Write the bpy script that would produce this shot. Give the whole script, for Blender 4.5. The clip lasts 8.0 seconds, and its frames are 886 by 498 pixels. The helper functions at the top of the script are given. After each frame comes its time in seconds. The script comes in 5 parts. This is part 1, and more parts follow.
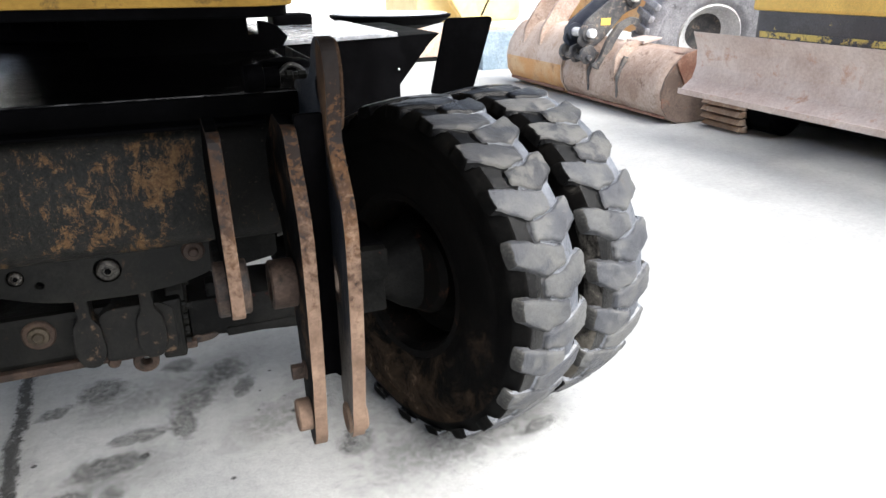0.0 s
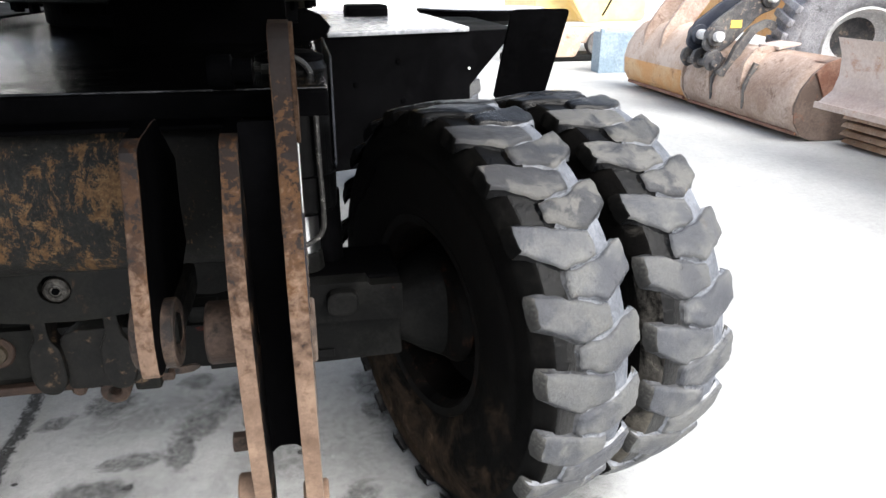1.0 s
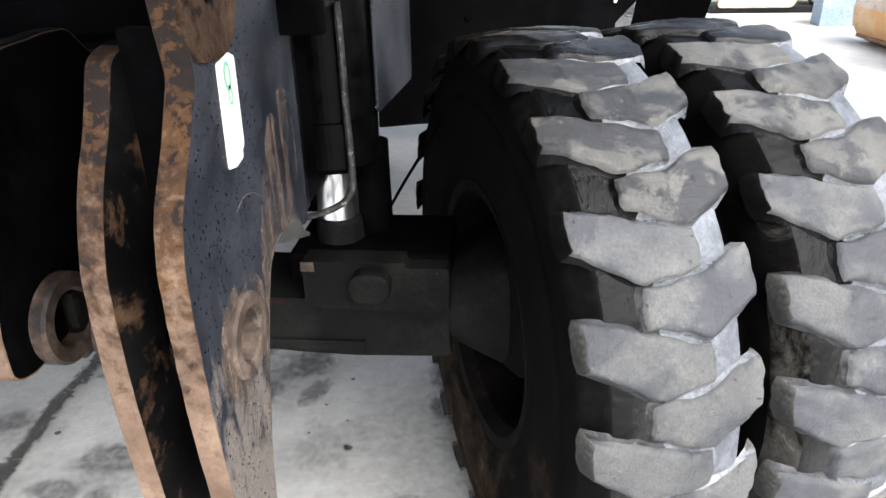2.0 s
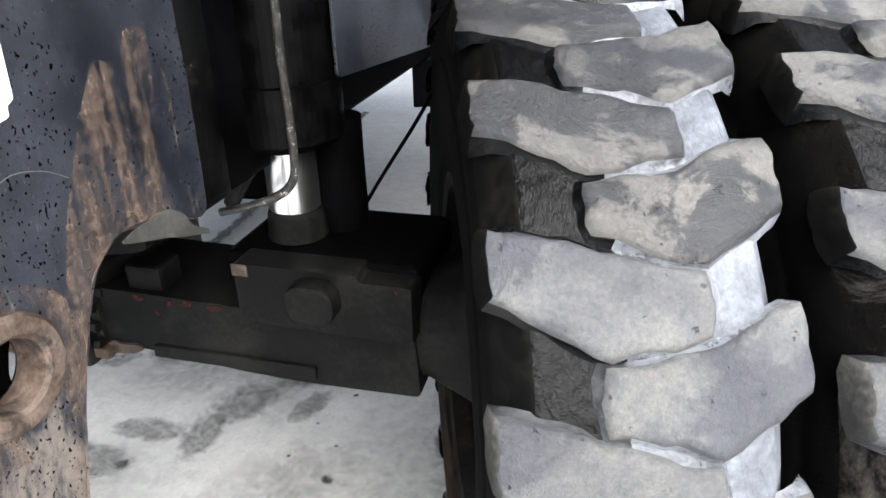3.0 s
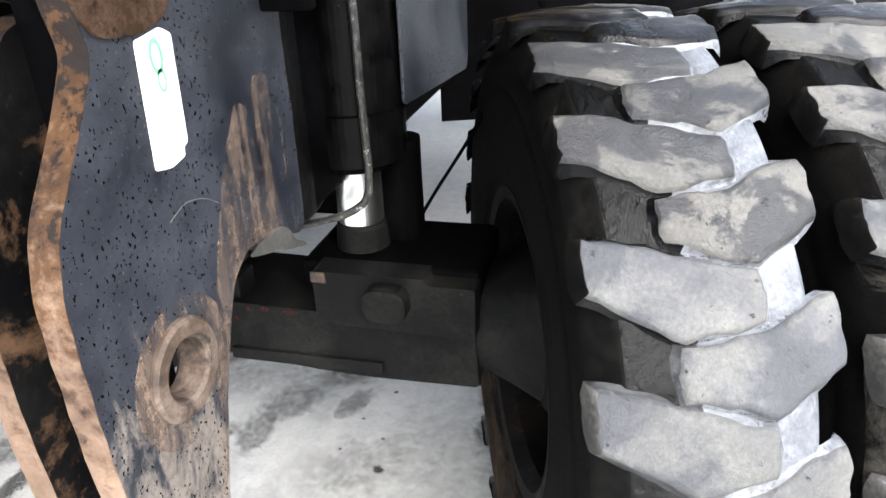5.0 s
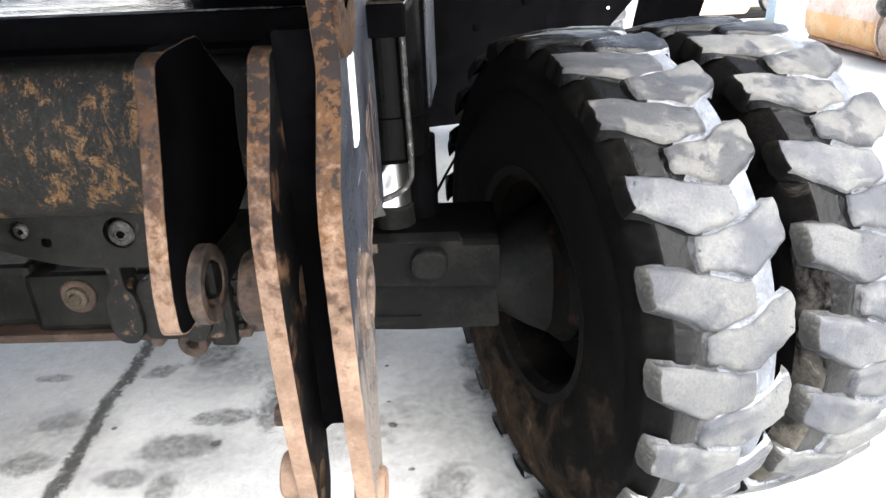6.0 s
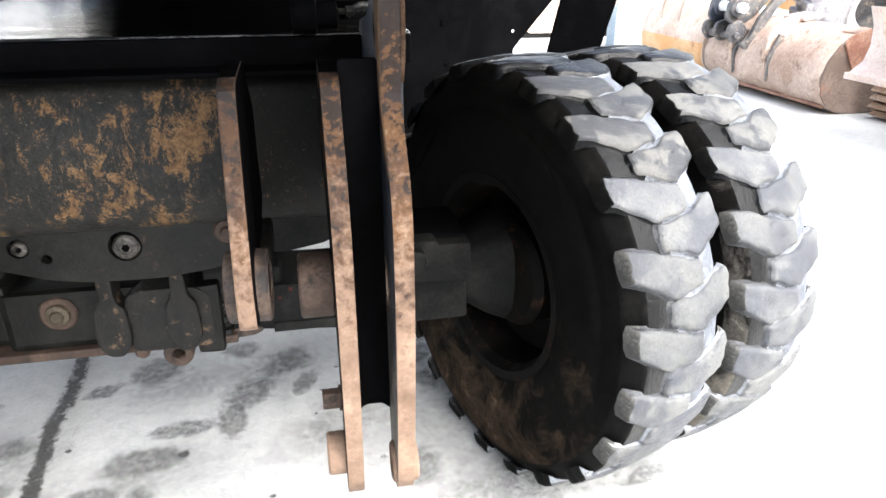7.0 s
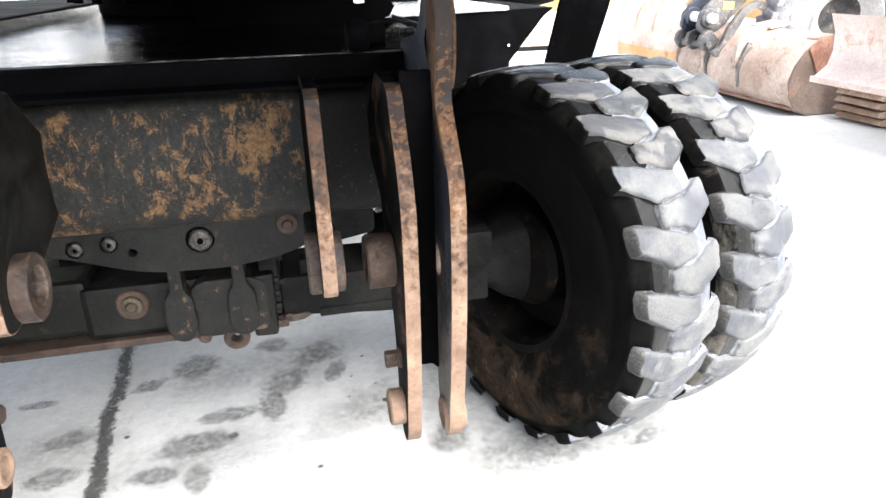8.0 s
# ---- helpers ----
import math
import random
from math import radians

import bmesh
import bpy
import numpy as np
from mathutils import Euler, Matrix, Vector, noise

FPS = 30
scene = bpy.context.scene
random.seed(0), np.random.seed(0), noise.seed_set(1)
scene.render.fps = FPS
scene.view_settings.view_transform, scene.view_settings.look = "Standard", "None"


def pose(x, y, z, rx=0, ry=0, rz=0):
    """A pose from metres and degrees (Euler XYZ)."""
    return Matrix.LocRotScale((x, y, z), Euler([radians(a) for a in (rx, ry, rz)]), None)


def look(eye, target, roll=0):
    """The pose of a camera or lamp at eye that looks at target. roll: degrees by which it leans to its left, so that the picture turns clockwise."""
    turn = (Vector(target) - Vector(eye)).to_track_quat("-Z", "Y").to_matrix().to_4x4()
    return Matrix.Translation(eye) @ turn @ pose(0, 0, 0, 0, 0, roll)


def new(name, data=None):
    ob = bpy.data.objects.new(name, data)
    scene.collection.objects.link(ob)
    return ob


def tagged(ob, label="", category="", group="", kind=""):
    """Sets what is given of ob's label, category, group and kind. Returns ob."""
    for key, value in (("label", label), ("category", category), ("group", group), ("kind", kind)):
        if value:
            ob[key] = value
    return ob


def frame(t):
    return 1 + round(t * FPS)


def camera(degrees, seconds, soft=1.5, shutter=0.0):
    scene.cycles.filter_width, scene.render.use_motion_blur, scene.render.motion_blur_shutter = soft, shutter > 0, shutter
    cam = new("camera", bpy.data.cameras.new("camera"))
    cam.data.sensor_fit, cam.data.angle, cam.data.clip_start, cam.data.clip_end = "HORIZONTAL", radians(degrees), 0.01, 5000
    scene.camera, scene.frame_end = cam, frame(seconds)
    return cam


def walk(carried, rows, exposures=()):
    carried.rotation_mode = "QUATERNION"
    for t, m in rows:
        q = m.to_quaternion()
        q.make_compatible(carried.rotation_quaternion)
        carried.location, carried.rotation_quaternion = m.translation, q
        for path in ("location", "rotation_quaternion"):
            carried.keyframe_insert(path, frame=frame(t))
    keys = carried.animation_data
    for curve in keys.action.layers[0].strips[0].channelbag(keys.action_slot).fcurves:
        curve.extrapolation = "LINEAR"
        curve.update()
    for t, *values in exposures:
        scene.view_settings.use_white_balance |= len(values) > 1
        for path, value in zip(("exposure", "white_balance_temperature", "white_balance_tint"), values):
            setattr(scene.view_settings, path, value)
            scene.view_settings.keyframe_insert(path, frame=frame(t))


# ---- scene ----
cam = camera(65.96, 8.0)
PATH = [
    (0, (-0.764, -2.024, 1.500), (-0.082, -0.298, 0.756), -0.5),
    (0.5, (-0.530, -1.873, 1.473), (-0.116, -0.057, 0.745), 0.6),
    (1, (-0.412, -1.713, 1.450), (-0.041, 0.106, 0.705), 0.2),
    (1.5, (-0.261, -1.533, 1.381), (-0.102, 0.292, 0.577), -2.7),
    (2, (-0.098, -1.307, 1.320), (-0.250, 0.495, 0.466), -1.1),
    (2.2, (-0.071, -1.210, 1.305), (-0.217, 0.583, 0.431), -0.5),
    (3.3, (0.157, -0.900, 1.167), (-0.442, 0.793, 0.287), -2.3),
    (3.5, (0.181, -0.877, 1.154), (-0.457, 0.785, 0.242), -3.1),
    (4, (0.176, -0.865, 1.158), (-0.419, 0.809, 0.239), -3.5),
    (4.5, (0.124, -0.903, 1.209), (-0.542, 0.748, 0.296), -5.5),
    (5, (0.013, -1.096, 1.271), (-0.432, 0.652, 0.406), -2.2),
    (5.2, (-0.043, -1.199, 1.297), (-0.325, 0.583, 0.434), -2.9),
    (6.3, (-0.394, -1.557, 1.344), (-0.244, 0.270, 0.544), -2.5),
    (6.5, (-0.485, -1.582, 1.376), (-0.151, 0.223, 0.581), -2.3),
    (7, (-0.574, -1.652, 1.377), (-0.215, 0.147, 0.582), -0.0),
    (7.5, (-0.631, -1.750, 1.377), (-0.336, 0.059, 0.576), -0.3),
    (8, (-0.748, -1.863, 1.402), (-0.330, -0.059, 0.646), -1.3),
]
walk(cam, [(t, look(eye, target, roll)) for t, eye, target, roll in PATH], exposures=[(0.0, 1.22), (1.5, 1.38), (2.0, 1.55), (2.2, 1.62), (3.3, 1.95), (4.5, 1.98), (5.0, 2.15), (6.5, 2.24), (8.0, 2.36)])

# ---- world: bright overcast sky and a very soft sun ----
world = bpy.data.worlds.new("overcast_sky")
scene.world = world
world.use_nodes = True
wn, wl = world.node_tree.nodes, world.node_tree.links
wn.clear()
sky = wn.new("ShaderNodeTexSky")
sky.sky_type = "NISHITA"
sky.sun_disc = False
sky.sun_elevation, sky.sun_rotation = radians(48), radians(148)
sky.dust_density, sky.air_density = 4.0, 1.0
hue = wn.new("ShaderNodeHueSaturation")
hue.inputs["Saturation"].default_value = 0.55
bg = wn.new("ShaderNodeBackground")
bg.inputs["Strength"].default_value = 0.15
wout = wn.new("ShaderNodeOutputWorld")
wl.new(sky.outputs[0], hue.inputs["Color"])
wl.new(hue.outputs[0], bg.inputs["Color"])
wl.new(bg.outputs[0], wout.inputs["Surface"])

sun_data = bpy.data.lights.new("sun", "SUN")
sun_data.energy, sun_data.angle, sun_data.color = 2.6, radians(60), (1.0, 1.0, 0.99)
sun = new("sun", sun_data)
sun.rotation_euler = (radians(42), 0, radians(32))


# ---- materials ----
def material(name):
    m = bpy.data.materials.new(name)
    m.use_nodes = True
    nt = m.node_tree
    return m, nt.nodes, nt.links, nt.nodes["Principled BSDF"]


def coords(n, kind="Object"):
    return n.new("ShaderNodeTexCoord").outputs[kind]


def fractal(n, l, vec, scale, detail=6.0, rough=0.6, distort=0.0):
    t = n.new("ShaderNodeTexNoise")
    t.inputs["Scale"].default_value, t.inputs["Detail"].default_value = scale, detail
    t.inputs["Roughness"].default_value, t.inputs["Distortion"].default_value = rough, distort
    l.new(vec, t.inputs["Vector"])
    return t.outputs["Fac"]


def ramp(n, l, fac, stops):
    r = n.new("ShaderNodeValToRGB")
    e = r.color_ramp.elements
    while len(e) < len(stops):
        e.new(0.5)
    for k, (p, c) in enumerate(stops):
        e[k].position = p
        e[k].color = (c, c, c, 1) if isinstance(c, (int, float)) else (*c, 1)
    l.new(fac, r.inputs["Fac"])
    return r.outputs["Color"]


def mixed(n, l, fac, a, b, kind="MIX"):
    x = n.new("ShaderNodeMix")
    x.data_type, x.blend_type = "RGBA", kind
    for sock, v in ((x.inputs[0], fac), (x.inputs[6], a), (x.inputs[7], b)):
        if isinstance(v, (int, float)):
            sock.default_value = v
        elif isinstance(v, tuple):
            sock.default_value = (*v, 1)
        else:
            l.new(v, sock)
    return x.outputs[2]


def arith(n, l, op, a, b):
    x = n.new("ShaderNodeMath")
    x.operation = op
    for sock, v in zip(x.inputs, (a, b)):
        if isinstance(v, (int, float)):
            sock.default_value = v
        else:
            l.new(v, sock)
    return x.outputs[0]


def bumped(n, l, p, height, strength=0.3, distance=0.01):
    b = n.new("ShaderNodeBump")
    b.inputs["Strength"].default_value, b.inputs["Distance"].default_value = strength, distance
    l.new(height, b.inputs["Height"])
    l.new(b.outputs[0], p.inputs["Normal"])


def surface(name, base, second, third=None, scale=6.0, fine=60.0, spread=(0.45, 0.6), third_spread=(0.6, 0.68),
            rough=(0.5, 0.8), metal=0.0, bump=0.25, space="Object", vary=0.0, twist=0.25, shine=0.5, third_scale=2.7, third_rough=0.72, grain=(0.72, 1.18)):
    """Two or three colours broken up at two scales, with roughness and relief that follow them."""
    m, n, l, p = material(name)
    v = coords(n, space)
    if vary:
        info = n.new("ShaderNodeObjectInfo")
        far_off = n.new("ShaderNodeVectorMath")
        far_off.operation = "ADD"
        l.new(v, far_off.inputs[0])
        l.new(arith(n, l, "MULTIPLY", info.outputs["Random"], 37.0), far_off.inputs[1])
        v = far_off.outputs[0]
    big, small = fractal(n, l, v, scale, 8, 0.65, twist), fractal(n, l, v, fine, 6, 0.7)
    blend = arith(n, l, "ADD", arith(n, l, "MULTIPLY", big, 0.75), arith(n, l, "MULTIPLY", small, 0.25))
    mask = ramp(n, l, blend, [(spread[0], 0.0), (spread[1], 1.0)])
    colour = mixed(n, l, mask, base, second)
    if third:
        other = fractal(n, l, v, scale * third_scale, 9, third_rough, twist * 1.2)
        colour = mixed(n, l, ramp(n, l, other, [(third_spread[0], 0.0), (third_spread[1], 1.0)]), colour, third)
    tone = ramp(n, l, small, [(0.3, grain[0]), (0.7, grain[1])])
    colour = mixed(n, l, 1.0, colour, tone, "MULTIPLY")
    if vary:
        colour = mixed(n, l, 1.0, colour, ramp(n, l, info.outputs["Random"], [(0.0, 1 - vary), (1.0, 1 + vary)]), "MULTIPLY")
    l.new(colour, p.inputs["Base Color"])
    l.new(ramp(n, l, blend, [(0.35, rough[0]), (0.65, rough[1])]), p.inputs["Roughness"])
    p.inputs["Metallic"].default_value = metal
    p.inputs["Specular IOR Level"].default_value = shine
    bumped(n, l, p, blend, bump, 0.006)
    return m


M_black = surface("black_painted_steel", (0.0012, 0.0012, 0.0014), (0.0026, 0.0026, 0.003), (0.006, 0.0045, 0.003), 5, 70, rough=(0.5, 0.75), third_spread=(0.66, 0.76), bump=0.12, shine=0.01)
M_face, fn, fl, fp = material("blue_black_worn_paint")
fv = coords(fn)
fdrip = fn.new("ShaderNodeMapping")
fdrip.inputs["Scale"].default_value = (1.0, 1.0, 0.35)
fl.new(fv, fdrip.inputs["Vector"])
f1, f2, f3 = fractal(fn, fl, fv, 6, 8, 0.65), fractal(fn, fl, fv, 110, 5, 0.7), fractal(fn, fl, fdrip.outputs[0], 26, 8, 0.75, 0.4)
fc = ramp(fn, fl, f1, [(0.38, (0.0055, 0.0068, 0.0110)), (0.64, (0.026, 0.0295, 0.039))])
fsep = fn.new("ShaderNodeSeparateXYZ")
fl.new(fv, fsep.inputs[0])
worn = arith(fn, fl, "ADD", f3, arith(fn, fl, "MULTIPLY", arith(fn, fl, "SUBTRACT", 0.78, fsep.outputs[2]), 0.95))
fc = mixed(fn, fl, ramp(fn, fl, worn, [(0.50, 0.0), (0.63, 0.85)]), fc, (0.165, 0.142, 0.124))
fc = mixed(fn, fl, ramp(fn, fl, f3, [(0.62, 0.0), (0.70, 0.55)]), fc, (0.060, 0.062, 0.070))
fspot = fn.new("ShaderNodeMapping")
fspot.inputs["Scale"].default_value = (1.0, 1.0, 0.8)
fl.new(fv, fspot.inputs["Vector"])
drops = fractal(fn, fl, fspot.outputs[0], 235, 1.5, 0.5)
few = arith(fn, fl, "MULTIPLY", ramp(fn, fl, drops, [(0.645, 0.0), (0.670, 1.0)]), ramp(fn, fl, f1, [(0.40, 0.0), (0.52, 1.0)]))
fc = mixed(fn, fl, few, fc, (0.002, 0.002, 0.0025))
fc = mixed(fn, fl, ramp(fn, fl, fractal(fn, fl, fv, 190, 3, 0.6), [(0.66, 0.0), (0.71, 0.6)]), fc, (0.105, 0.107, 0.115))
fc = mixed(fn, fl, 1.0, fc, ramp(fn, fl, f2, [(0.3, 0.7), (0.7, 1.3)]), "MULTIPLY")
fl.new(fc, fp.inputs["Base Color"])
fl.new(mixed(fn, fl, few, ramp(fn, fl, f1, [(0.35, 0.45), (0.65, 0.7)]), (0.06, 0.06, 0.06)), fp.inputs["Roughness"])
fp.inputs["Specular IOR Level"].default_value = 0.42
bumped(fn, fl, fp, arith(fn, fl, "ADD", f2, arith(fn, fl, "MULTIPLY", few, 2.0)), 0.25, 0.003)
M_edge, en, el, ep = material("rusty_cut_edge")
ev = coords(en)
e1, e2, e3 = fractal(en, el, ev, 9, 8, 0.7, 0.3), fractal(en, el, ev, 90, 6, 0.75), fractal(en, el, ev, 58, 5, 0.6, 0.3)
esep = en.new("ShaderNodeSeparateXYZ")
el.new(ev, esep.inputs[0])
rusty = ramp(en, el, e1, [(0.38, (0.026, 0.012, 0.006)), (0.62, (0.082, 0.041, 0.018))])
rubbed = ramp(en, el, e1, [(0.36, (0.104, 0.066, 0.044)), (0.50, (0.150, 0.099, 0.070)), (0.64, (0.205, 0.140, 0.099))])
level_up = arith(en, el, "ADD", esep.outputs[2], arith(en, el, "MULTIPLY", arith(en, el, "SUBTRACT", e3, 0.5), 0.9))
ec = mixed(en, el, ramp(en, el, level_up, [(0.78, 0.0), (1.05, 1.0)]), rubbed, rusty)
patches = arith(en, el, "ADD", arith(en, el, "MULTIPLY", e3, 0.6), arith(en, el, "MULTIPLY", fractal(en, el, ev, 17, 8, 0.72, 0.6), 0.4))
spots = arith(en, el, "ADD", patches, arith(en, el, "MULTIPLY", arith(en, el, "SUBTRACT", esep.outputs[2], 1.0), 0.5))
ec = mixed(en, el, ramp(en, el, spots, [(0.535, 0.0), (0.575, 0.9)]), ec, (0.010, 0.008, 0.008))
ec = mixed(en, el, 1.0, ec, ramp(en, el, e2, [(0.3, 0.78), (0.7, 1.18)]), "MULTIPLY")
el.new(ec, ep.inputs["Base Color"])
el.new(ramp(en, el, e1, [(0.35, 0.6), (0.65, 0.9)]), ep.inputs["Roughness"])
ep.inputs["Specular IOR Level"].default_value = 0.25
bumped(en, el, ep, arith(en, el, "ADD", e2, e3), 0.28, 0.004)
M_rustplate = surface("dark_rusted_plate", (0.035, 0.018, 0.010), (0.095, 0.055, 0.030), (0.008, 0.006, 0.005), 9, 90, rough=(0.6, 0.9), third_spread=(0.52, 0.66), bump=0.4, shine=0.2)
M_pad = surface("brown_rusted_steel", (0.034, 0.019, 0.011), (0.082, 0.052, 0.035), (0.010, 0.007, 0.006), 10, 100, rough=(0.6, 0.9), third_spread=(0.54, 0.64), bump=0.5, shine=0.08)
M_inner_face = surface("near_black_rusted_paint", (0.0025, 0.0025, 0.003), (0.007, 0.0068, 0.0068), (0.085, 0.050, 0.030), 7, 90, rough=(0.5, 0.8), third_spread=(0.53, 0.63), bump=0.3, shine=0.06, third_scale=1.6)
M_grey = surface("bare_grey_steel", (0.05, 0.05, 0.046), (0.08, 0.078, 0.072), None, 12, 110, rough=(0.5, 0.8), shine=0.3)
M_flash, hn, hl, hp = material("scraped_tan_rust")
hmap = hn.new("ShaderNodeMapping")
hmap.inputs["Rotation"].default_value, hmap.inputs["Scale"].default_value = (0.30, 0, 0), (1.0, 1.0, 0.11)
hl.new(coords(hn), hmap.inputs["Vector"])
h1, h2 = fractal(hn, hl, hmap.outputs[0], 30, 7, 0.62, 0.15), fractal(hn, hl, coords(hn), 80, 6, 0.75)
hl.new(ramp(hn, hl, h2, [(0.35, (0.080, 0.052, 0.037)), (0.65, (0.190, 0.142, 0.112))]), hp.inputs["Base Color"])
hp.inputs["Roughness"].default_value, hp.inputs["Specular IOR Level"].default_value = 0.8, 0.25
hclear, hboth = hn.new("ShaderNodeBsdfTransparent"), hn.new("ShaderNodeMixShader")
hl.new(ramp(hn, hl, arith(hn, hl, "ADD", arith(hn, hl, "MULTIPLY", h1, 0.68), arith(hn, hl, "MULTIPLY", h2, 0.32)), [(0.445, 0.0), (0.61, 0.85)]), hboth.inputs[0])
hl.new(hclear.outputs[0], hboth.inputs[1])
hl.new(hp.outputs[0], hboth.inputs[2])
hl.new(hboth.outputs[0], hn["Material Output"].inputs["Surface"])
M_scraped = surface("scraped_rusty_steel", (0.034, 0.022, 0.016), (0.078, 0.056, 0.043), (0.012, 0.010, 0.010), 12, 110, rough=(0.5, 0.8), third_spread=(0.48, 0.60), bump=0.5, shine=0.3)
M_bush = surface("rubbed_rusty_bush", (0.060, 0.041, 0.030), (0.140, 0.106, 0.085), (0.028, 0.022, 0.019), 14, 110, rough=(0.5, 0.8), third_spread=(0.52, 0.64), bump=0.5, shine=0.3)
M_panel, pn, pl, pp = material("dark_panel_with_ochre_rust")
pv = coords(pn)
pdrip = pn.new("ShaderNodeMapping")
pdrip.inputs["Scale"].default_value = (1.0, 1.0, 0.55)
pl.new(pv, pdrip.inputs["Vector"])
p1, p2, p3, p4 = fractal(pn, pl, pv, 6.5, 6, 0.6), fractal(pn, pl, pdrip.outputs[0], 30, 12, 0.85, 0.35), fractal(pn, pl, pv, 150, 4, 0.7), fractal(pn, pl, pv, 60, 6, 0.75)
pc = ramp(pn, pl, p2, [(0.36, (0.0046, 0.0048, 0.0046)), (0.60, (0.0225, 0.0222, 0.0206))])
psep = pn.new("ShaderNodeSeparateXYZ")
pl.new(pv, psep.inputs[0])
# darkens and clears rust at top and right: shade put into the colour
shade_mask = arith(pn, pl, "ADD", ramp(pn, pl, arith(pn, pl, "ADD", psep.outputs[0], 1.0), [(0.27, 0.0), (0.33, 0.10)]), ramp(pn, pl, arith(pn, pl, "SUBTRACT", psep.outputs[2], 0.5), [(0.575, 0.0), (0.625, 0.12)]))
flaked = arith(pn, pl, "ADD", arith(pn, pl, "SUBTRACT", p2, shade_mask), arith(pn, pl, "MULTIPLY", arith(pn, pl, "SUBTRACT", p1, 0.5), 0.45))
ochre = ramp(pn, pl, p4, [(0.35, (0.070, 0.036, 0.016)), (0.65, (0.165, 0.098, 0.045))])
pc = mixed(pn, pl, ramp(pn, pl, shade_mask, [(0.02, 0.0), (0.12, 0.85)]), pc, (0.0016, 0.0016, 0.0016))
pc = mixed(pn, pl, ramp(pn, pl, flaked, [(0.528, 0.0), (0.562, 0.88)]), pc, ochre)
pc = mixed(pn, pl, ramp(pn, pl, p4, [(0.62, 0.0), (0.68, 0.6)]), pc, (0.115, 0.095, 0.066))
pc = mixed(pn, pl, 1.0, pc, ramp(pn, pl, p3, [(0.3, 0.6), (0.7, 1.3)]), "MULTIPLY")
pl.new(pc, pp.inputs["Base Color"])
pl.new(ramp(pn, pl, p2, [(0.4, 0.5), (0.65, 0.8)]), pp.inputs["Roughness"])
pp.inputs["Specular IOR Level"].default_value = 0.15
bumped(pn, pl, pp, arith(pn, pl, "ADD", p2, p3), 0.4, 0.004)
M_cast = surface("dark_oily_casting", (0.0028, 0.0029, 0.0026), (0.0100, 0.0099, 0.0086), (0.050, 0.028, 0.017), 9, 120, rough=(0.36, 0.72), third_spread=(0.62, 0.74), bump=0.6, shine=0.16)
M_axle = surface("charcoal_axle_paint", (0.0042, 0.0043, 0.0043), (0.0110, 0.0109, 0.0104), (0.060, 0.013, 0.007), 8, 110, rough=(0.5, 0.75), third_spread=(0.665, 0.69), bump=0.4, shine=0.06)
M_clamp = surface("oily_casting_with_rust_spots", (0.0032, 0.0032, 0.0030), (0.0110, 0.0103, 0.0092), (0.100, 0.066, 0.040), 11, 120, rough=(0.36, 0.72), third_spread=(0.575, 0.66), bump=0.7, shine=0.2, third_scale=2.2)
M_overspray = surface("red_overspray", (0.055, 0.008, 0.004), (0.030, 0.006, 0.004), (0.008, 0.007, 0.007), 60, 260, rough=(0.6, 0.9), third_spread=(0.44, 0.54), shine=0.1)
M_rail = surface("brown_rusty_rail", (0.030, 0.018, 0.013), (0.062, 0.041, 0.030), (0.012, 0.008, 0.006), 10, 110, rough=(0.6, 0.9), third_spread=(0.50, 0.62), bump=0.5, shine=0.3)
M_bolt = surface("weathered_bolt_steel", (0.026, 0.024, 0.021), (0.075, 0.070, 0.062), (0.010, 0.008, 0.006), 40, 200, rough=(0.35, 0.6), metal=0.4, third_spread=(0.50, 0.60), bump=0.5)
M_brass = surface("tarnished_brass_fitting", (0.035, 0.027, 0.018), (0.085, 0.068, 0.048), (0.012, 0.009, 0.006), 30, 200, rough=(0.35, 0.6), metal=0.3, shine=0.3)
M_chrome, cn, cl, cp = material("chrome_rod")
cp.inputs["Base Color"].default_value, cp.inputs["Metallic"].default_value, cp.inputs["Roughness"].default_value = (0.85, 0.85, 0.86, 1), 1.0, 0.28
M_barrel = surface("mud_spattered_black_paint", (0.0009, 0.0009, 0.0010), (0.0024, 0.0024, 0.0026), (0.10, 0.10, 0.097), 26, 160, rough=(0.25, 0.5), third_spread=(0.67, 0.71), bump=0.25, shine=0.07, third_scale=4.5)
M_pipe = surface("spattered_steel_pipe", (0.012, 0.012, 0.012), (0.045, 0.043, 0.040), (0.30, 0.29, 0.27), 40, 160, rough=(0.3, 0.6), third_spread=(0.58, 0.64), shine=0.4)
M_hose = surface("black_rubber_hose", (0.008, 0.008, 0.008), (0.02, 0.02, 0.02), None, 30, 150, rough=(0.5, 0.7), shine=0.1)
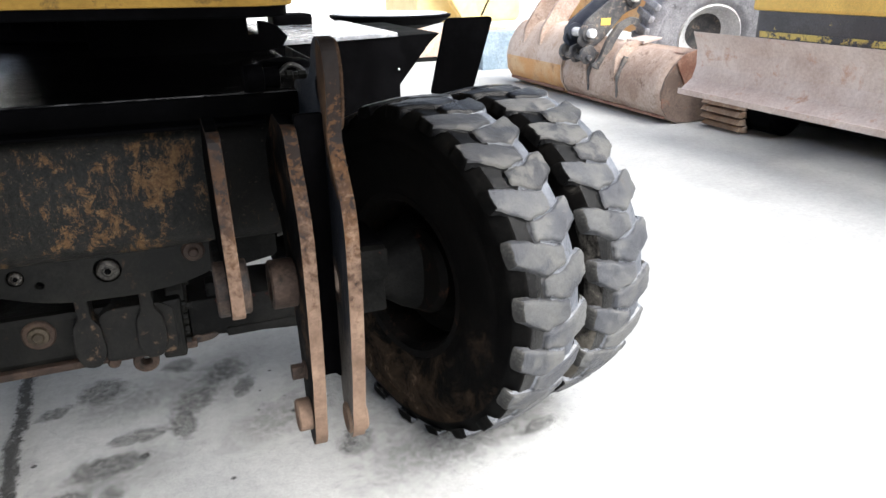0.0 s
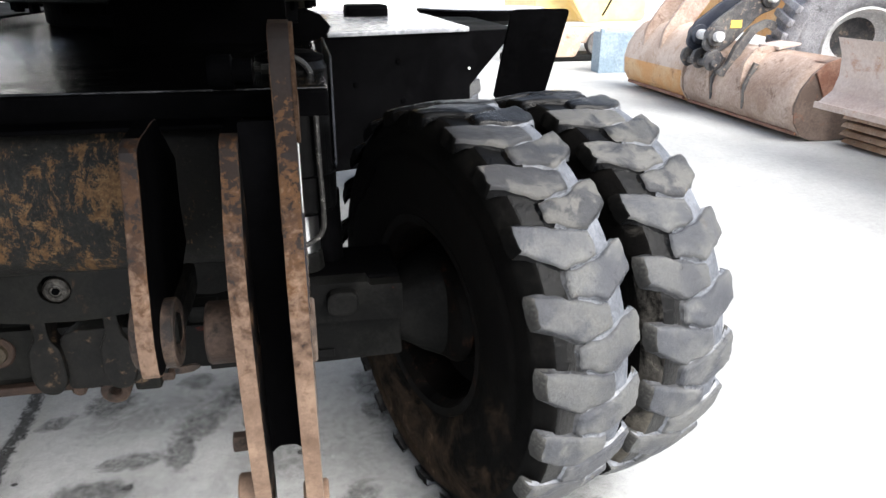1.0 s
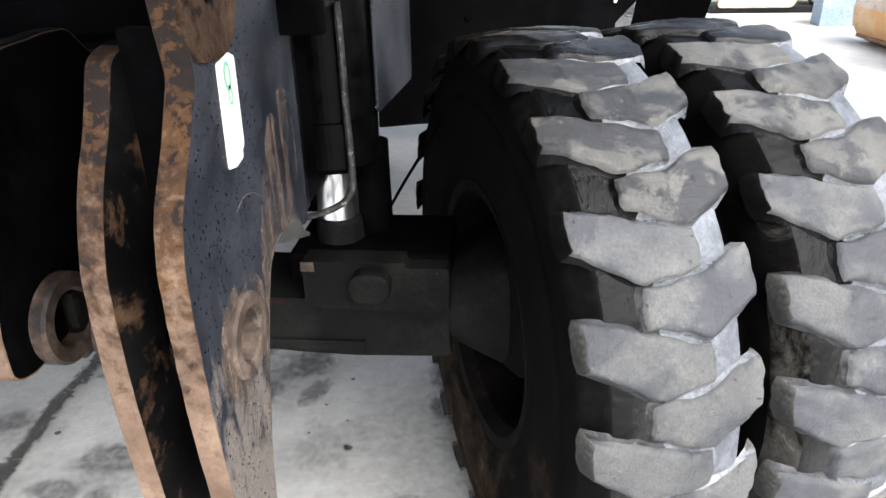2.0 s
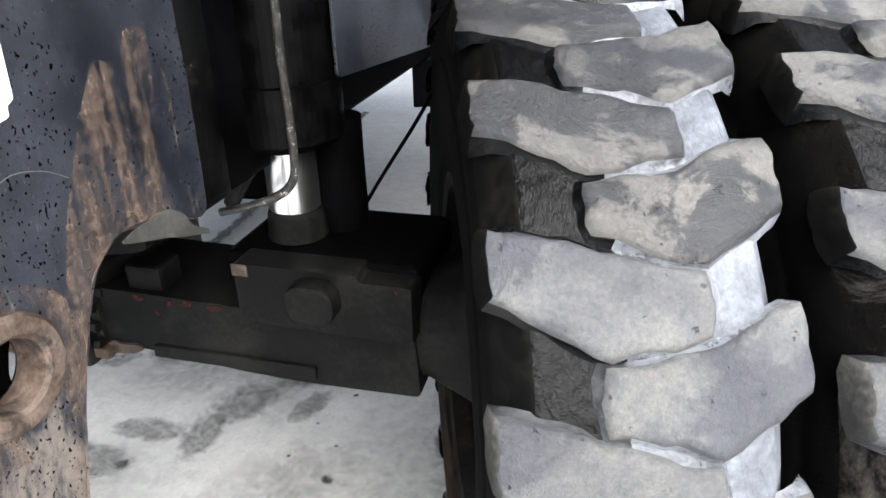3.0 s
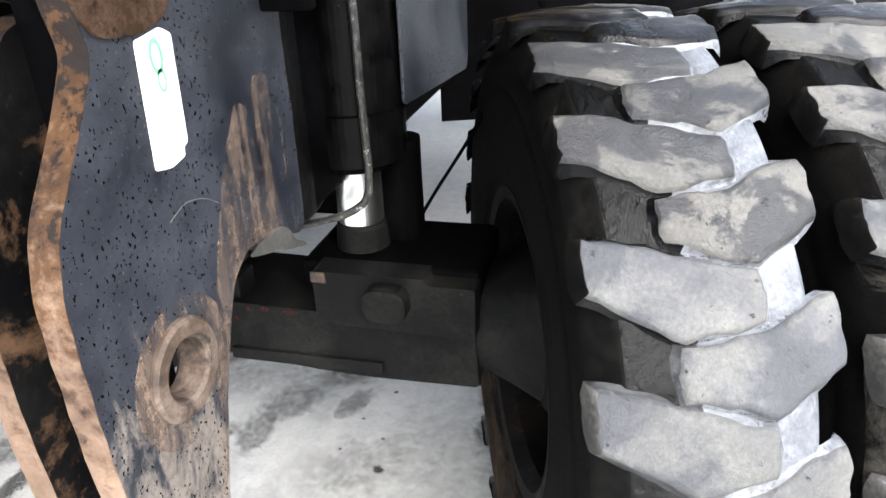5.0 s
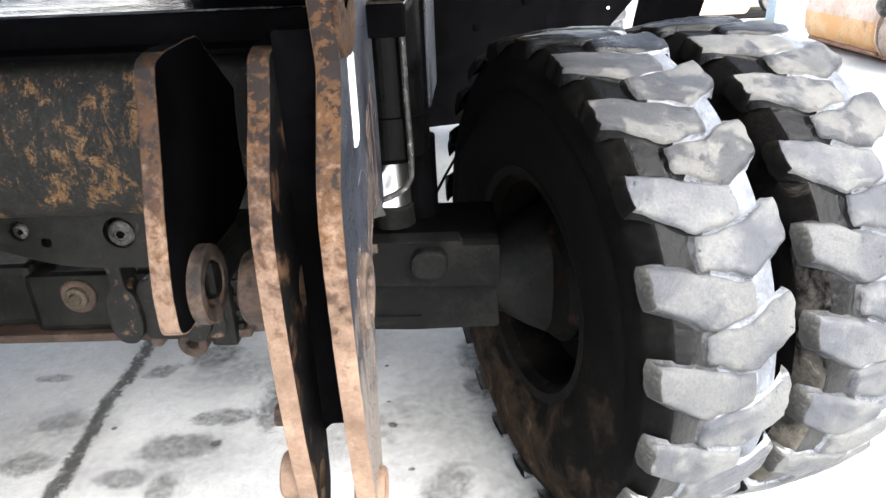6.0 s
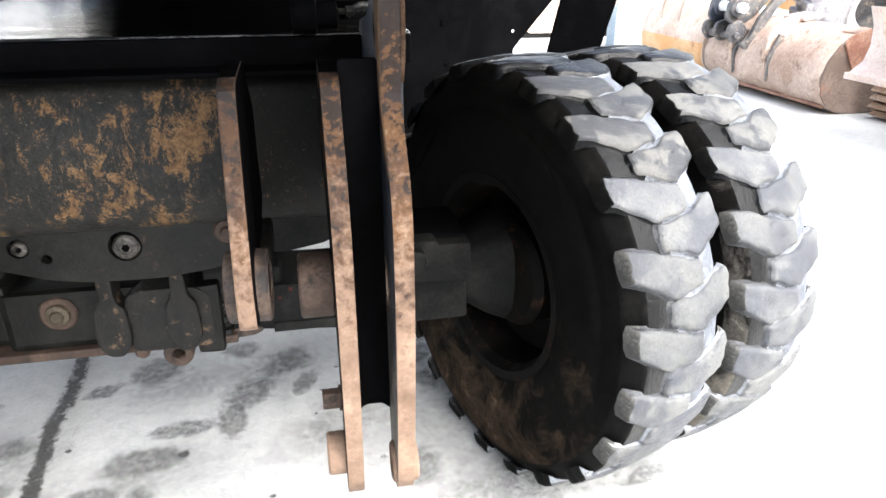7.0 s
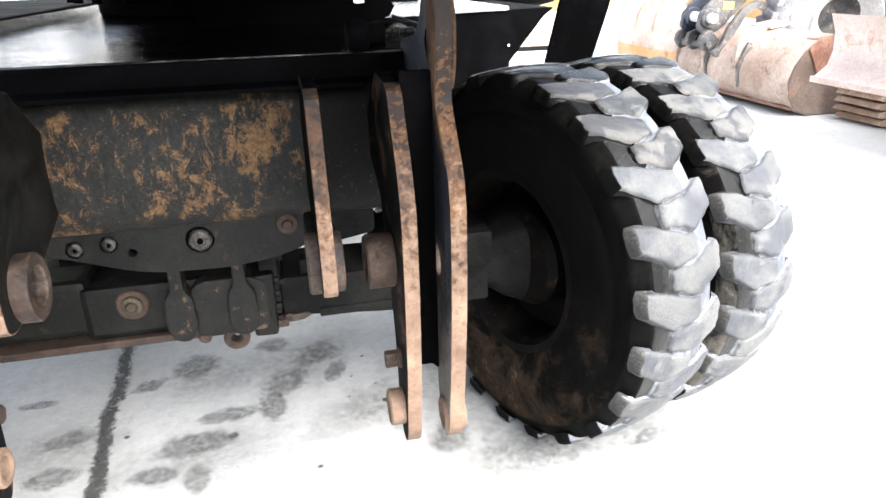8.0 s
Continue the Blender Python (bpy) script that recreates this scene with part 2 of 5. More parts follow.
def lug_rubber(name, dust, grey, damp, damp_spread, rough):
    """Worn tread rubber: pale dust, crisp damp patches, brown smudges, pits and a fine tooth."""
    m, n, l, p = material(name)
    info = n.new("ShaderNodeObjectInfo")
    shift = n.new("ShaderNodeVectorMath")
    shift.operation = "ADD"
    l.new(coords(n), shift.inputs[0])
    l.new(arith(n, l, "MULTIPLY", info.outputs["Random"], 41.0), shift.inputs[1])
    v = shift.outputs[0]
    cloud, patch = fractal(n, l, v, 9, 9, 0.70, 0.5), fractal(n, l, v, 9.5, 10, 0.67, 0.35)
    tooth, pit, smudge = fractal(n, l, v, 210, 5, 0.75), fractal(n, l, v, 95, 3, 0.6), fractal(n, l, v, 15, 9, 0.74, 0.8)
    c = mixed(n, l, ramp(n, l, cloud, [(0.40, 0.0), (0.60, 1.0)]), grey, dust)
    c = mixed(n, l, ramp(n, l, smudge, [(0.60, 0.0), (0.66, 0.45)]), c, (0.085, 0.072, 0.056))
    wet = ramp(n, l, patch, [(damp_spread[0], 0.0), (damp_spread[1], 0.85)])
    c = mixed(n, l, wet, c, damp)
    holes = ramp(n, l, pit, [(0.685, 0.0), (0.72, 0.7)])
    c = mixed(n, l, holes, c, (0.016, 0.016, 0.017))
    c = mixed(n, l, 1.0, c, ramp(n, l, tooth, [(0.3, 0.70), (0.7, 1.18)]), "MULTIPLY")
    c = mixed(n, l, 1.0, c, ramp(n, l, info.outputs["Random"], [(0.0, 0.86), (1.0, 1.12)]), "MULTIPLY")
    l.new(c, p.inputs["Base Color"])
    l.new(mixed(n, l, wet, ramp(n, l, cloud, [(0.35, rough[0]), (0.65, rough[1])]), (0.38, 0.38, 0.38)), p.inputs["Roughness"])
    p.inputs["Specular IOR Level"].default_value = 0.38
    relief = arith(n, l, "SUBTRACT", arith(n, l, "ADD", arith(n, l, "MULTIPLY", smudge, 2.0), arith(n, l, "MULTIPLY", tooth, 0.5)), holes)
    bumped(n, l, p, relief, 0.9, 0.004)
    return m


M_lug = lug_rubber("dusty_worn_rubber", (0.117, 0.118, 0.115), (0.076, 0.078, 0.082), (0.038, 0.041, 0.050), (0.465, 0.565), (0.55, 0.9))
# damp and wet block tops: shade under the body is put into their colour
M_lug_shaded = lug_rubber("damp_shaded_rubber", (0.105, 0.103, 0.097), (0.058, 0.058, 0.058), (0.017, 0.0185, 0.023), (0.485, 0.525), (0.40, 0.8))
M_lug_wet_shaded = surface("wet_shaded_rubber", (0.004, 0.0043, 0.005), (0.014, 0.0145, 0.016), (0.002, 0.0022, 0.003), 5, 120, rough=(0.2, 0.5), third_spread=(0.46, 0.56), bump=0.8, vary=0.14, twist=0.1, third_scale=2.2, shine=0.2)
# wet tread floor: shade painted black inside and on top, blue-grey silt elsewhere
M_rubber, rn, rl, rp = material("shaded_wet_tread_floor")
rv = coords(rn)
rstreak = rn.new("ShaderNodeMapping")
rstreak.inputs["Scale"].default_value = (2.2, 1.0, 1.0)
rl.new(rv, rstreak.inputs["Vector"])
r1, r2 = fractal(rn, rl, rv, 9, 8, 0.7, 0.4), fractal(rn, rl, rv, 150, 6, 0.75)
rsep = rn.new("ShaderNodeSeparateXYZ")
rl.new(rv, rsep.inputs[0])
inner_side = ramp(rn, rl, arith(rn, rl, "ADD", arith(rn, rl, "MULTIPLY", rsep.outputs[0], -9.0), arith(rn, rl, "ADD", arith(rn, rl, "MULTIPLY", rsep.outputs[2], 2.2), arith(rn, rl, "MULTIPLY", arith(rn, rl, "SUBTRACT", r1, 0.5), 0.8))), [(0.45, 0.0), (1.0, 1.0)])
# the wet floor's sky sheen is put into the silt's blue-grey
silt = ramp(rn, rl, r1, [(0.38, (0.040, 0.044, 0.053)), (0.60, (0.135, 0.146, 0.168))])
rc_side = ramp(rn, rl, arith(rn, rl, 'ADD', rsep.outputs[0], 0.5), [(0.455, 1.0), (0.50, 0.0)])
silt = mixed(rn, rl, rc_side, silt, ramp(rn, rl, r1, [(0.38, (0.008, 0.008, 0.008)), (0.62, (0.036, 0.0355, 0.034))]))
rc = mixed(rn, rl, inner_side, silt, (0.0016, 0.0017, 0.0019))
rc = mixed(rn, rl, 1.0, rc, ramp(rn, rl, r2, [(0.3, 0.6), (0.7, 1.3)]), "MULTIPLY")
rl.new(rc, rp.inputs["Base Color"])
rl.new(mixed(rn, rl, inner_side, ramp(rn, rl, r1, [(0.35, 0.38), (0.65, 0.62)]), (0.24, 0.24, 0.24)), rp.inputs["Roughness"])
rl.new(ramp(rn, rl, inner_side, [(0.0, 0.35), (1.0, 0.16)]), rp.inputs["Specular IOR Level"])
bumped(rn, rl, rp, arith(rn, rl, "ADD", r1, arith(rn, rl, "MULTIPLY", fractal(rn, rl, rstreak.outputs[0], 70, 6, 0.6), 0.7)), 0.8, 0.007)
# sidewalls: black rubber, caked with mud low down
def caked_rubber(name, level, slope, film, crust):
    m, n, l, p = material(name)
    v = coords(n)
    big, fine = fractal(n, l, v, 9, 9, 0.75, 0.5), fractal(n, l, v, 90, 6, 0.75)
    axes = n.new("ShaderNodeSeparateXYZ")
    l.new(v, axes.inputs[0])
    caked = arith(n, l, "ADD", big, arith(n, l, "MULTIPLY", arith(n, l, "ADD", axes.outputs[2], level), slope))
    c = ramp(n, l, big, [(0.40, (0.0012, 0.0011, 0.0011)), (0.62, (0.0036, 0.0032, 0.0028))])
    c = mixed(n, l, ramp(n, l, caked, [(0.46, 0.0), (0.60, 0.85)]), c, film)
    c = mixed(n, l, ramp(n, l, caked, [(0.64, 0.0), (0.68, 0.9)]), c, crust)
    c = mixed(n, l, 1.0, c, ramp(n, l, fine, [(0.3, 0.6), (0.7, 1.3)]), "MULTIPLY")
    l.new(c, p.inputs["Base Color"])
    p.inputs["Roughness"].default_value, p.inputs["Specular IOR Level"].default_value = 0.85, 0.06
    bumped(n, l, p, arith(n, l, "ADD", big, fine), 0.6, 0.008)
    return m


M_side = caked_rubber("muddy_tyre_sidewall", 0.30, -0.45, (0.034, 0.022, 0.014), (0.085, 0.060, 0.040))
M_caked = caked_rubber("dried_mud_on_shoulder", -0.18, -0.60, (0.060, 0.056, 0.050), (0.110, 0.100, 0.084))
M_shoulder = surface("shaded_muddy_shoulder", (0.0026, 0.0026, 0.0025), (0.0085, 0.0080, 0.0074), (0.036, 0.028, 0.019), 9, 90, rough=(0.6, 0.95), third_spread=(0.64, 0.80), bump=0.6, shine=0.06)
M_mud = surface("grey_brown_dried_mud", (0.044, 0.0435, 0.042), (0.092, 0.090, 0.085), (0.115, 0.100, 0.080), 9, 90, rough=(0.65, 0.95), third_spread=(0.60, 0.76), bump=0.6, shine=0.08)
# wet silt, with the sky's sheen put into its pale blue
M_silt = surface("silt_with_sky_sheen", (0.072, 0.077, 0.087), (0.180, 0.192, 0.214), (0.034, 0.035, 0.038), 16, 140, spread=(0.38, 0.6), rough=(0.2, 0.45), third_spread=(0.54, 0.66), bump=0.9, vary=0.1, shine=0.6)
# wet grooves; the shade between blocks is put into their dark colours
M_groove = surface("wet_shaded_groove", (0.0016, 0.0017, 0.0019), (0.0048, 0.005, 0.0056), (0.020, 0.021, 0.024), 14, 90, rough=(0.14, 0.34), third_spread=(0.60, 0.72), bump=0.9, vary=0.1, shine=0.16)
M_groove_grey = surface("damp_shaded_groove", (0.022, 0.0225, 0.024), (0.064, 0.066, 0.071), (0.125, 0.133, 0.150), 12, 110, rough=(0.3, 0.55), third_spread=(0.56, 0.68), bump=0.8, vary=0.1, shine=0.25)
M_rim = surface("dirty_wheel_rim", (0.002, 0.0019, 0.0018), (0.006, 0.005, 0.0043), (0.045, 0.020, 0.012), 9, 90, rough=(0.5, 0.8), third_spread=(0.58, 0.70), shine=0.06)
M_yellow = surface("yellow_machine_paint", (0.78, 0.52, 0.12), (0.66, 0.43, 0.10), (0.14, 0.10, 0.06), 4, 80, rough=(0.4, 0.6), third_spread=(0.66, 0.72))
M_dulled = surface("dull_dark_yellow_paint", (0.40, 0.235, 0.045), (0.27, 0.155, 0.032), (0.07, 0.045, 0.022), 6, 80, rough=(0.5, 0.75), third_spread=(0.52, 0.66), shine=0.2)
M_bucket = surface("worn_bucket_steel", (0.27, 0.180, 0.135), (0.47, 0.375, 0.320), (0.14, 0.078, 0.050), 2.8, 40, spread=(0.40, 0.60), rough=(0.5, 0.75), third_spread=(0.54, 0.68), bump=0.15, third_scale=2.0, grain=(0.85, 1.08))
M_bucket_o = surface("orange_rusted_bucket_steel", (0.56, 0.29, 0.105), (0.58, 0.39, 0.22), (0.30, 0.15, 0.07), 2.4, 40, rough=(0.5, 0.75), third_spread=(0.55, 0.68), bump=0.15, grain=(0.88, 1.06))
M_pale = surface("pale_rubbed_bucket_steel", (0.45, 0.335, 0.265), (0.57, 0.475, 0.415), (0.34, 0.205, 0.125), 2.4, 40, rough=(0.5, 0.75), third_spread=(0.54, 0.70), bump=0.15, grain=(0.88, 1.06))
M_bend = surface("dark_brown_bucket_end", (0.115, 0.080, 0.064), (0.20, 0.148, 0.122), (0.24, 0.11, 0.068), 3, 40, rough=(0.6, 0.85), third_spread=(0.55, 0.70), grain=(0.85, 1.06))
M_blade = surface("rubbed_pinkish_blade_steel", (0.42, 0.325, 0.285), (0.60, 0.525, 0.49), (0.40, 0.20, 0.115), 2.2, 40, spread=(0.38, 0.62), rough=(0.45, 0.7), third_spread=(0.56, 0.70), bump=0.1, third_scale=2.0, grain=(0.90, 1.06))
M_scrape = surface("yellow_paint_scraped_through", (0.60, 0.48, 0.13), (0.48, 0.37, 0.10), (0.035, 0.04, 0.055), 5, 60, rough=(0.3, 0.55), third_spread=(0.47, 0.53), third_scale=1.4)
M_rust = surface("red_brown_rust", (0.19, 0.085, 0.056), (0.29, 0.165, 0.12), (0.11, 0.066, 0.050), 5, 60, rough=(0.6, 0.85))
M_track = surface("rusty_track_shoe", (0.27, 0.175, 0.115), (0.41, 0.315, 0.245), (0.10, 0.065, 0.042), 8, 70, rough=(0.55, 0.8), vary=0.12)
M_navy = surface("navy_link_paint", (0.02, 0.025, 0.04), (0.04, 0.045, 0.06), (0.2, 0.14, 0.1), 5, 60, rough=(0.35, 0.6), third_spread=(0.66, 0.72))
M_link = surface("grey_worn_link_paint", (0.045, 0.045, 0.05), (0.13, 0.125, 0.12), (0.30, 0.23, 0.18), 6, 60, rough=(0.4, 0.65), third_spread=(0.56, 0.66))
M_paleyellow = surface("pale_yellow_paint", (0.84, 0.70, 0.34), (0.76, 0.60, 0.26), (0.45, 0.34, 0.18), 3, 60, rough=(0.4, 0.6), third_spread=(0.62, 0.70), grain=(0.92, 1.05))
M_scuffed = surface("navy_paint_scraped_to_yellow", (0.022, 0.026, 0.038), (0.055, 0.060, 0.074), (0.62, 0.52, 0.16), 2.5, 60, rough=(0.25, 0.5), third_spread=(0.60, 0.64), third_scale=1.6)
M_greyrub = surface("grey_dusty_tyre_rubber", (0.25, 0.25, 0.27), (0.42, 0.42, 0.45), (0.12, 0.12, 0.125), 6, 80, rough=(0.7, 0.9))
M_blue = surface("faded_blue_steel", (0.20, 0.27, 0.33), (0.27, 0.34, 0.40), None, 2, 30, rough=(0.5, 0.7))
M_white = surface("white_vehicle_paint", (0.72, 0.72, 0.70), (0.80, 0.80, 0.79), None, 1.5, 30, rough=(0.3, 0.5))
M_glass = surface("dark_window_glass", (0.03, 0.035, 0.04), (0.05, 0.055, 0.06), None, 1.0, 10, rough=(0.08, 0.15), bump=0.0)
M_tag = surface("white_paper_label", (0.78, 0.80, 0.78), (0.84, 0.85, 0.84), None, 20, 200, rough=(0.6, 0.7), bump=0.05)
M_green = surface("green_ink", (0.18, 0.55, 0.30), (0.22, 0.60, 0.36), None, 20, 200, rough=(0.6, 0.7), bump=0.0)
# wet sheet; the sky mirrored in it is put into the pale base
M_lid = surface("wet_sheet_with_sky_glare", (0.22, 0.23, 0.25), (0.40, 0.41, 0.43), (0.04, 0.04, 0.045), 5, 60, rough=(0.08, 0.35), third_spread=(0.58, 0.66), bump=0.3, shine=0.6)
M_steel = surface("bright_rim_steel", (0.62, 0.62, 0.63), (0.78, 0.78, 0.78), (0.22, 0.20, 0.18), 6, 60, rough=(0.35, 0.6), third_spread=(0.6, 0.7))
M_red = surface("faded_red_hose", (0.40, 0.10, 0.10), (0.5, 0.2, 0.18), None, 20, 100, rough=(0.5, 0.7))

# wet deck plate: puddles that mirror the sky between rough, dirty patches
M_deck, dn, dl, dp = material("wet_deck_plate")
dv = coords(dn)
dstretch = dn.new("ShaderNodeMapping")
dstretch.inputs["Scale"].default_value = (0.45, 1.6, 1.0)
dl.new(dv, dstretch.inputs["Vector"])
dbig, dsmall = fractal(dn, dl, dstretch.outputs[0], 6, 8, 0.7, 0.6), fractal(dn, dl, dstretch.outputs[0], 26, 6, 0.7, 0.3)
dl.new(ramp(dn, dl, dbig, [(0.4, (0.0012, 0.0012, 0.0013)), (0.62, (0.0045, 0.0043, 0.0041))]), dp.inputs["Base Color"])
dl.new(ramp(dn, dl, dbig, [(0.42, 0.03), (0.50, 0.07), (0.62, 0.22)]), dp.inputs["Roughness"])
dl.new(ramp(dn, dl, dsmall, [(0.42, 0.75), (0.58, 0.12)]), dp.inputs["Specular IOR Level"])
bumped(dn, dl, dp, arith(dn, dl, "ADD", dsmall, arith(dn, dl, "MULTIPLY", dbig, 1.5)), 0.42, 0.007)


# concrete yard: pale, mottled, with faint damp clouds
M_ground, gn, gl, gp = material("pale_concrete")
gv = coords(gn)
g1, g2, g3 = fractal(gn, gl, gv, 0.9, 8, 0.6), fractal(gn, gl, gv, 7, 8, 0.65), fractal(gn, gl, gv, 120, 4, 0.7)
gc = ramp(gn, gl, g1, [(0.35, (0.325, 0.331, 0.328)), (0.65, (0.435, 0.442, 0.437))])
gc = mixed(gn, gl, ramp(gn, gl, g2, [(0.56, 0.0), (0.70, 0.45)]), gc, (0.235, 0.241, 0.238))
gc = mixed(gn, gl, 1.0, gc, ramp(gn, gl, g3, [(0.3, 0.88), (0.7, 1.08)]), "MULTIPLY")
g4 = fractal(gn, gl, gv, 26, 8, 0.75, 0.5)
gc = mixed(gn, gl, 1.0, gc, ramp(gn, gl, g4, [(0.32, 0.86), (0.62, 1.08)]), "MULTIPLY")
gc = mixed(gn, gl, ramp(gn, gl, g4, [(0.68, 0.0), (0.72, 0.6)]), gc, (0.10, 0.10, 0.098))
gl.new(gc, gp.inputs["Base Color"])
gl.new(ramp(gn, gl, g2, [(0.4, 0.75), (0.7, 0.5)]), gp.inputs["Roughness"])
bumped(gn, gl, gp, arith(gn, gl, "ADD", g2, g3), 0.25, 0.004)


def stain_material(name, colour, strength, rough, low=0.35, high=0.75):
    """Thin film on the concrete that fades out with a ragged outline."""
    m, n, l, p = material(name)
    v = coords(n)
    length = n.new("ShaderNodeVectorMath")
    length.operation = "LENGTH"
    l.new(v, length.inputs[0])
    world_v = n.new("ShaderNodeNewGeometry").outputs["Position"]
    ragged = fractal(n, l, world_v, 16, 9, 0.72, 0.6)
    edge = arith(n, l, "ADD", length.outputs["Value"], arith(n, l, "MULTIPLY", arith(n, l, "SUBTRACT", ragged, 0.5), 1.25))
    mottle = fractal(n, l, world_v, 38, 8, 0.72, 0.3)
    cover = arith(n, l, "MULTIPLY", ramp(n, l, edge, [(low, strength), (high, 0.0)]), ramp(n, l, mottle, [(0.36, 0.45), (0.60, 1.15)]))
    p.inputs["Base Color"].default_value = (*colour, 1)
    p.inputs["Roughness"].default_value = rough
    clear = n.new("ShaderNodeBsdfTransparent")
    both = n.new("ShaderNodeMixShader")
    l.new(cover, both.inputs[0])
    l.new(clear.outputs[0], both.inputs[1])
    l.new(p.outputs[0], both.inputs[2])
    l.new(both.outputs[0], n["Material Output"].inputs["Surface"])
    return m


M_stain = stain_material("damp_oil_stain", (0.12, 0.122, 0.12), 0.50, 0.5, 0.62, 0.98)
M_dot = stain_material("dark_oil_drop", (0.03, 0.03, 0.03), 0.95, 0.4)


# ---- mesh helpers ----
def part(name, bm, mat, parent=None, label="", smooth=False):
    mesh = bpy.data.meshes.new(name)
    bm.normal_update()
    bm.to_mesh(mesh)
    bm.free()
    for m in mat if isinstance(mat, (list, tuple)) else [mat]:
        mesh.materials.append(m)
    if smooth:
        for f in mesh.polygons:
            f.use_smooth = True
    ob = new(name, mesh)
    ob.parent = parent
    if label:
        ob["label"] = label
    return ob


def bevelled(bm, width, segments=2, angle=35):
    edges = [e for e in bm.edges if len(e.link_faces) == 2 and e.calc_face_angle(0) > radians(angle)]
    if edges and width > 0:
        bmesh.ops.bevel(bm, geom=edges, offset=width, segments=segments, profile=0.6, affect="EDGES", clamp_overlap=True)
    return bm


def box(x0, x1, y0, y1, z0, z1, bevel=0.006):
    bm = bmesh.new()
    bmesh.ops.create_cube(bm, size=1.0, matrix=Matrix.LocRotScale(((x0 + x1) / 2, (y0 + y1) / 2, (z0 + z1) / 2), None, (x1 - x0, y1 - y0, z1 - z0)))
    return bevelled(bm, bevel)


def prism(points, axis, a, b, bevel=0.004, side=0, rim=0, holes=()):
    """A flat outline pulled out along an axis; side and rim pick the material of the faces and of the cut edge."""
    bm = bmesh.new()

    def at(p, q):
        return (q, p[0], p[1]) if axis == "x" else (p[0], q, p[1]) if axis == "y" else (p[0], p[1], q)

    low, high = [bm.verts.new(at(p, a)) for p in points], [bm.verts.new(at(p, b)) for p in points]
    k = len(points)
    if holes:
        for q, loop in ((a, low), (b, high)):
            edges = [bm.edges.new((loop[n], loop[(n + 1) % k])) for n in range(k)]
            for cx, cy, r in holes:
                ring = [bm.verts.new(at(p, q)) for p in circle(cx, cy, r, 28)]
                edges += [bm.edges.new((ring[n], ring[(n + 1) % 28])) for n in range(28)]
            bmesh.ops.triangle_fill(bm, edges=edges, use_beauty=True)
    else:
        bm.faces.new(low)
        bm.faces.new(high[::-1])
    for n in range(k):
        bm.faces.new((low[n], low[(n + 1) % k], high[(n + 1) % k], high[n])).material_index = rim
    bmesh.ops.recalc_face_normals(bm, faces=bm.faces)
    bm = bevelled(bm, bevel, 2, 25)
    bm.normal_update()
    for f in bm.faces:
        f.material_index = side if abs(f.normal["xyz".index(axis)]) > 0.985 else rim
    return bm


def worn(points, step=0.025, amount=0.0018):
    """An outline cut by torch: points every few centimetres, each a little off the line."""
    made = []
    for (a, b), (c, d) in zip(points, points[1:] + points[:1]):
        n = max(1, int(math.hypot(c - a, d - b) / step))
        for k in range(n):
            y, z = a + (c - a) * k / n, b + (d - b) * k / n
            v = noise.noise_vector((y * 31, z * 31, 5))
            made.append((y + amount * v.x, z + amount * v.y))
    return made


def rounded(points, radius=0.03, steps=4, closed=True):
    """An outline with its corners rounded off."""
    out, k = [], len(points)
    for n, p in enumerate(points):
        p = Vector(p)
        a, b = Vector(points[n - 1]) - p, Vector(points[(n + 1) % k]) - p
        r = min(radius, a.length * 0.45, b.length * 0.45)
        p0, p1 = p + a.normalized() * r, p + b.normalized() * r
        for s in range(steps + 1):
            t = s / steps
            out.append(tuple(p0 * (1 - t) ** 2 + p * 2 * t * (1 - t) + p1 * t ** 2))
    return out


def circle(cx, cy, r, steps=24, start=0.0, stop=2 * math.pi):
    return [(cx + r * math.cos(start + (stop - start) * k / steps), cy + r * math.sin(start + (stop - start) * k / steps)) for k in range(steps)]


def lathe(profile, axis, centre, steps=48, close=False):
    """Turn (along, radius) pairs round an axis through centre."""
    bm = bmesh.new()
    rings = []
    for s in range(steps):
        c, d = math.cos(2 * math.pi * s / steps), math.sin(2 * math.pi * s / steps)
        ring = []
        for u, r in profile:
            v = (u, r * c, r * d) if axis == "x" else (r * c, u, r * d) if axis == "y" else (r * c, r * d, u)
            ring.append(bm.verts.new(Vector(v) + Vector(centre)))
        rings.append(ring)
    k = len(profile)
    for s in range(steps):
        a, b = rings[s], rings[(s + 1) % steps]
        for n in range(k if close else k - 1):
            bm.faces.new((a[n], a[(n + 1) % k], b[(n + 1) % k], b[n]))
    bmesh.ops.remove_doubles(bm, verts=bm.verts, dist=1e-5)
    bmesh.ops.recalc_face_normals(bm, faces=bm.faces)
    return bm


def drum(axis, centre, r, a, b, bevel=0.004, steps=40):
    return lathe([(a, 0), (a, r - bevel), (a + bevel, r), (b - bevel, r), (b, r - bevel), (b, 0)], axis, centre, steps)


def bush(axis, centre, r, bore, a, b, steps=40):
    e = 0.004
    return lathe([(a + e, bore), (a, bore + e), (a, r - e), (a + e, r), (b - e, r), (b, r - e), (b, bore + e), (b - e, bore)], axis, centre, steps, close=True)


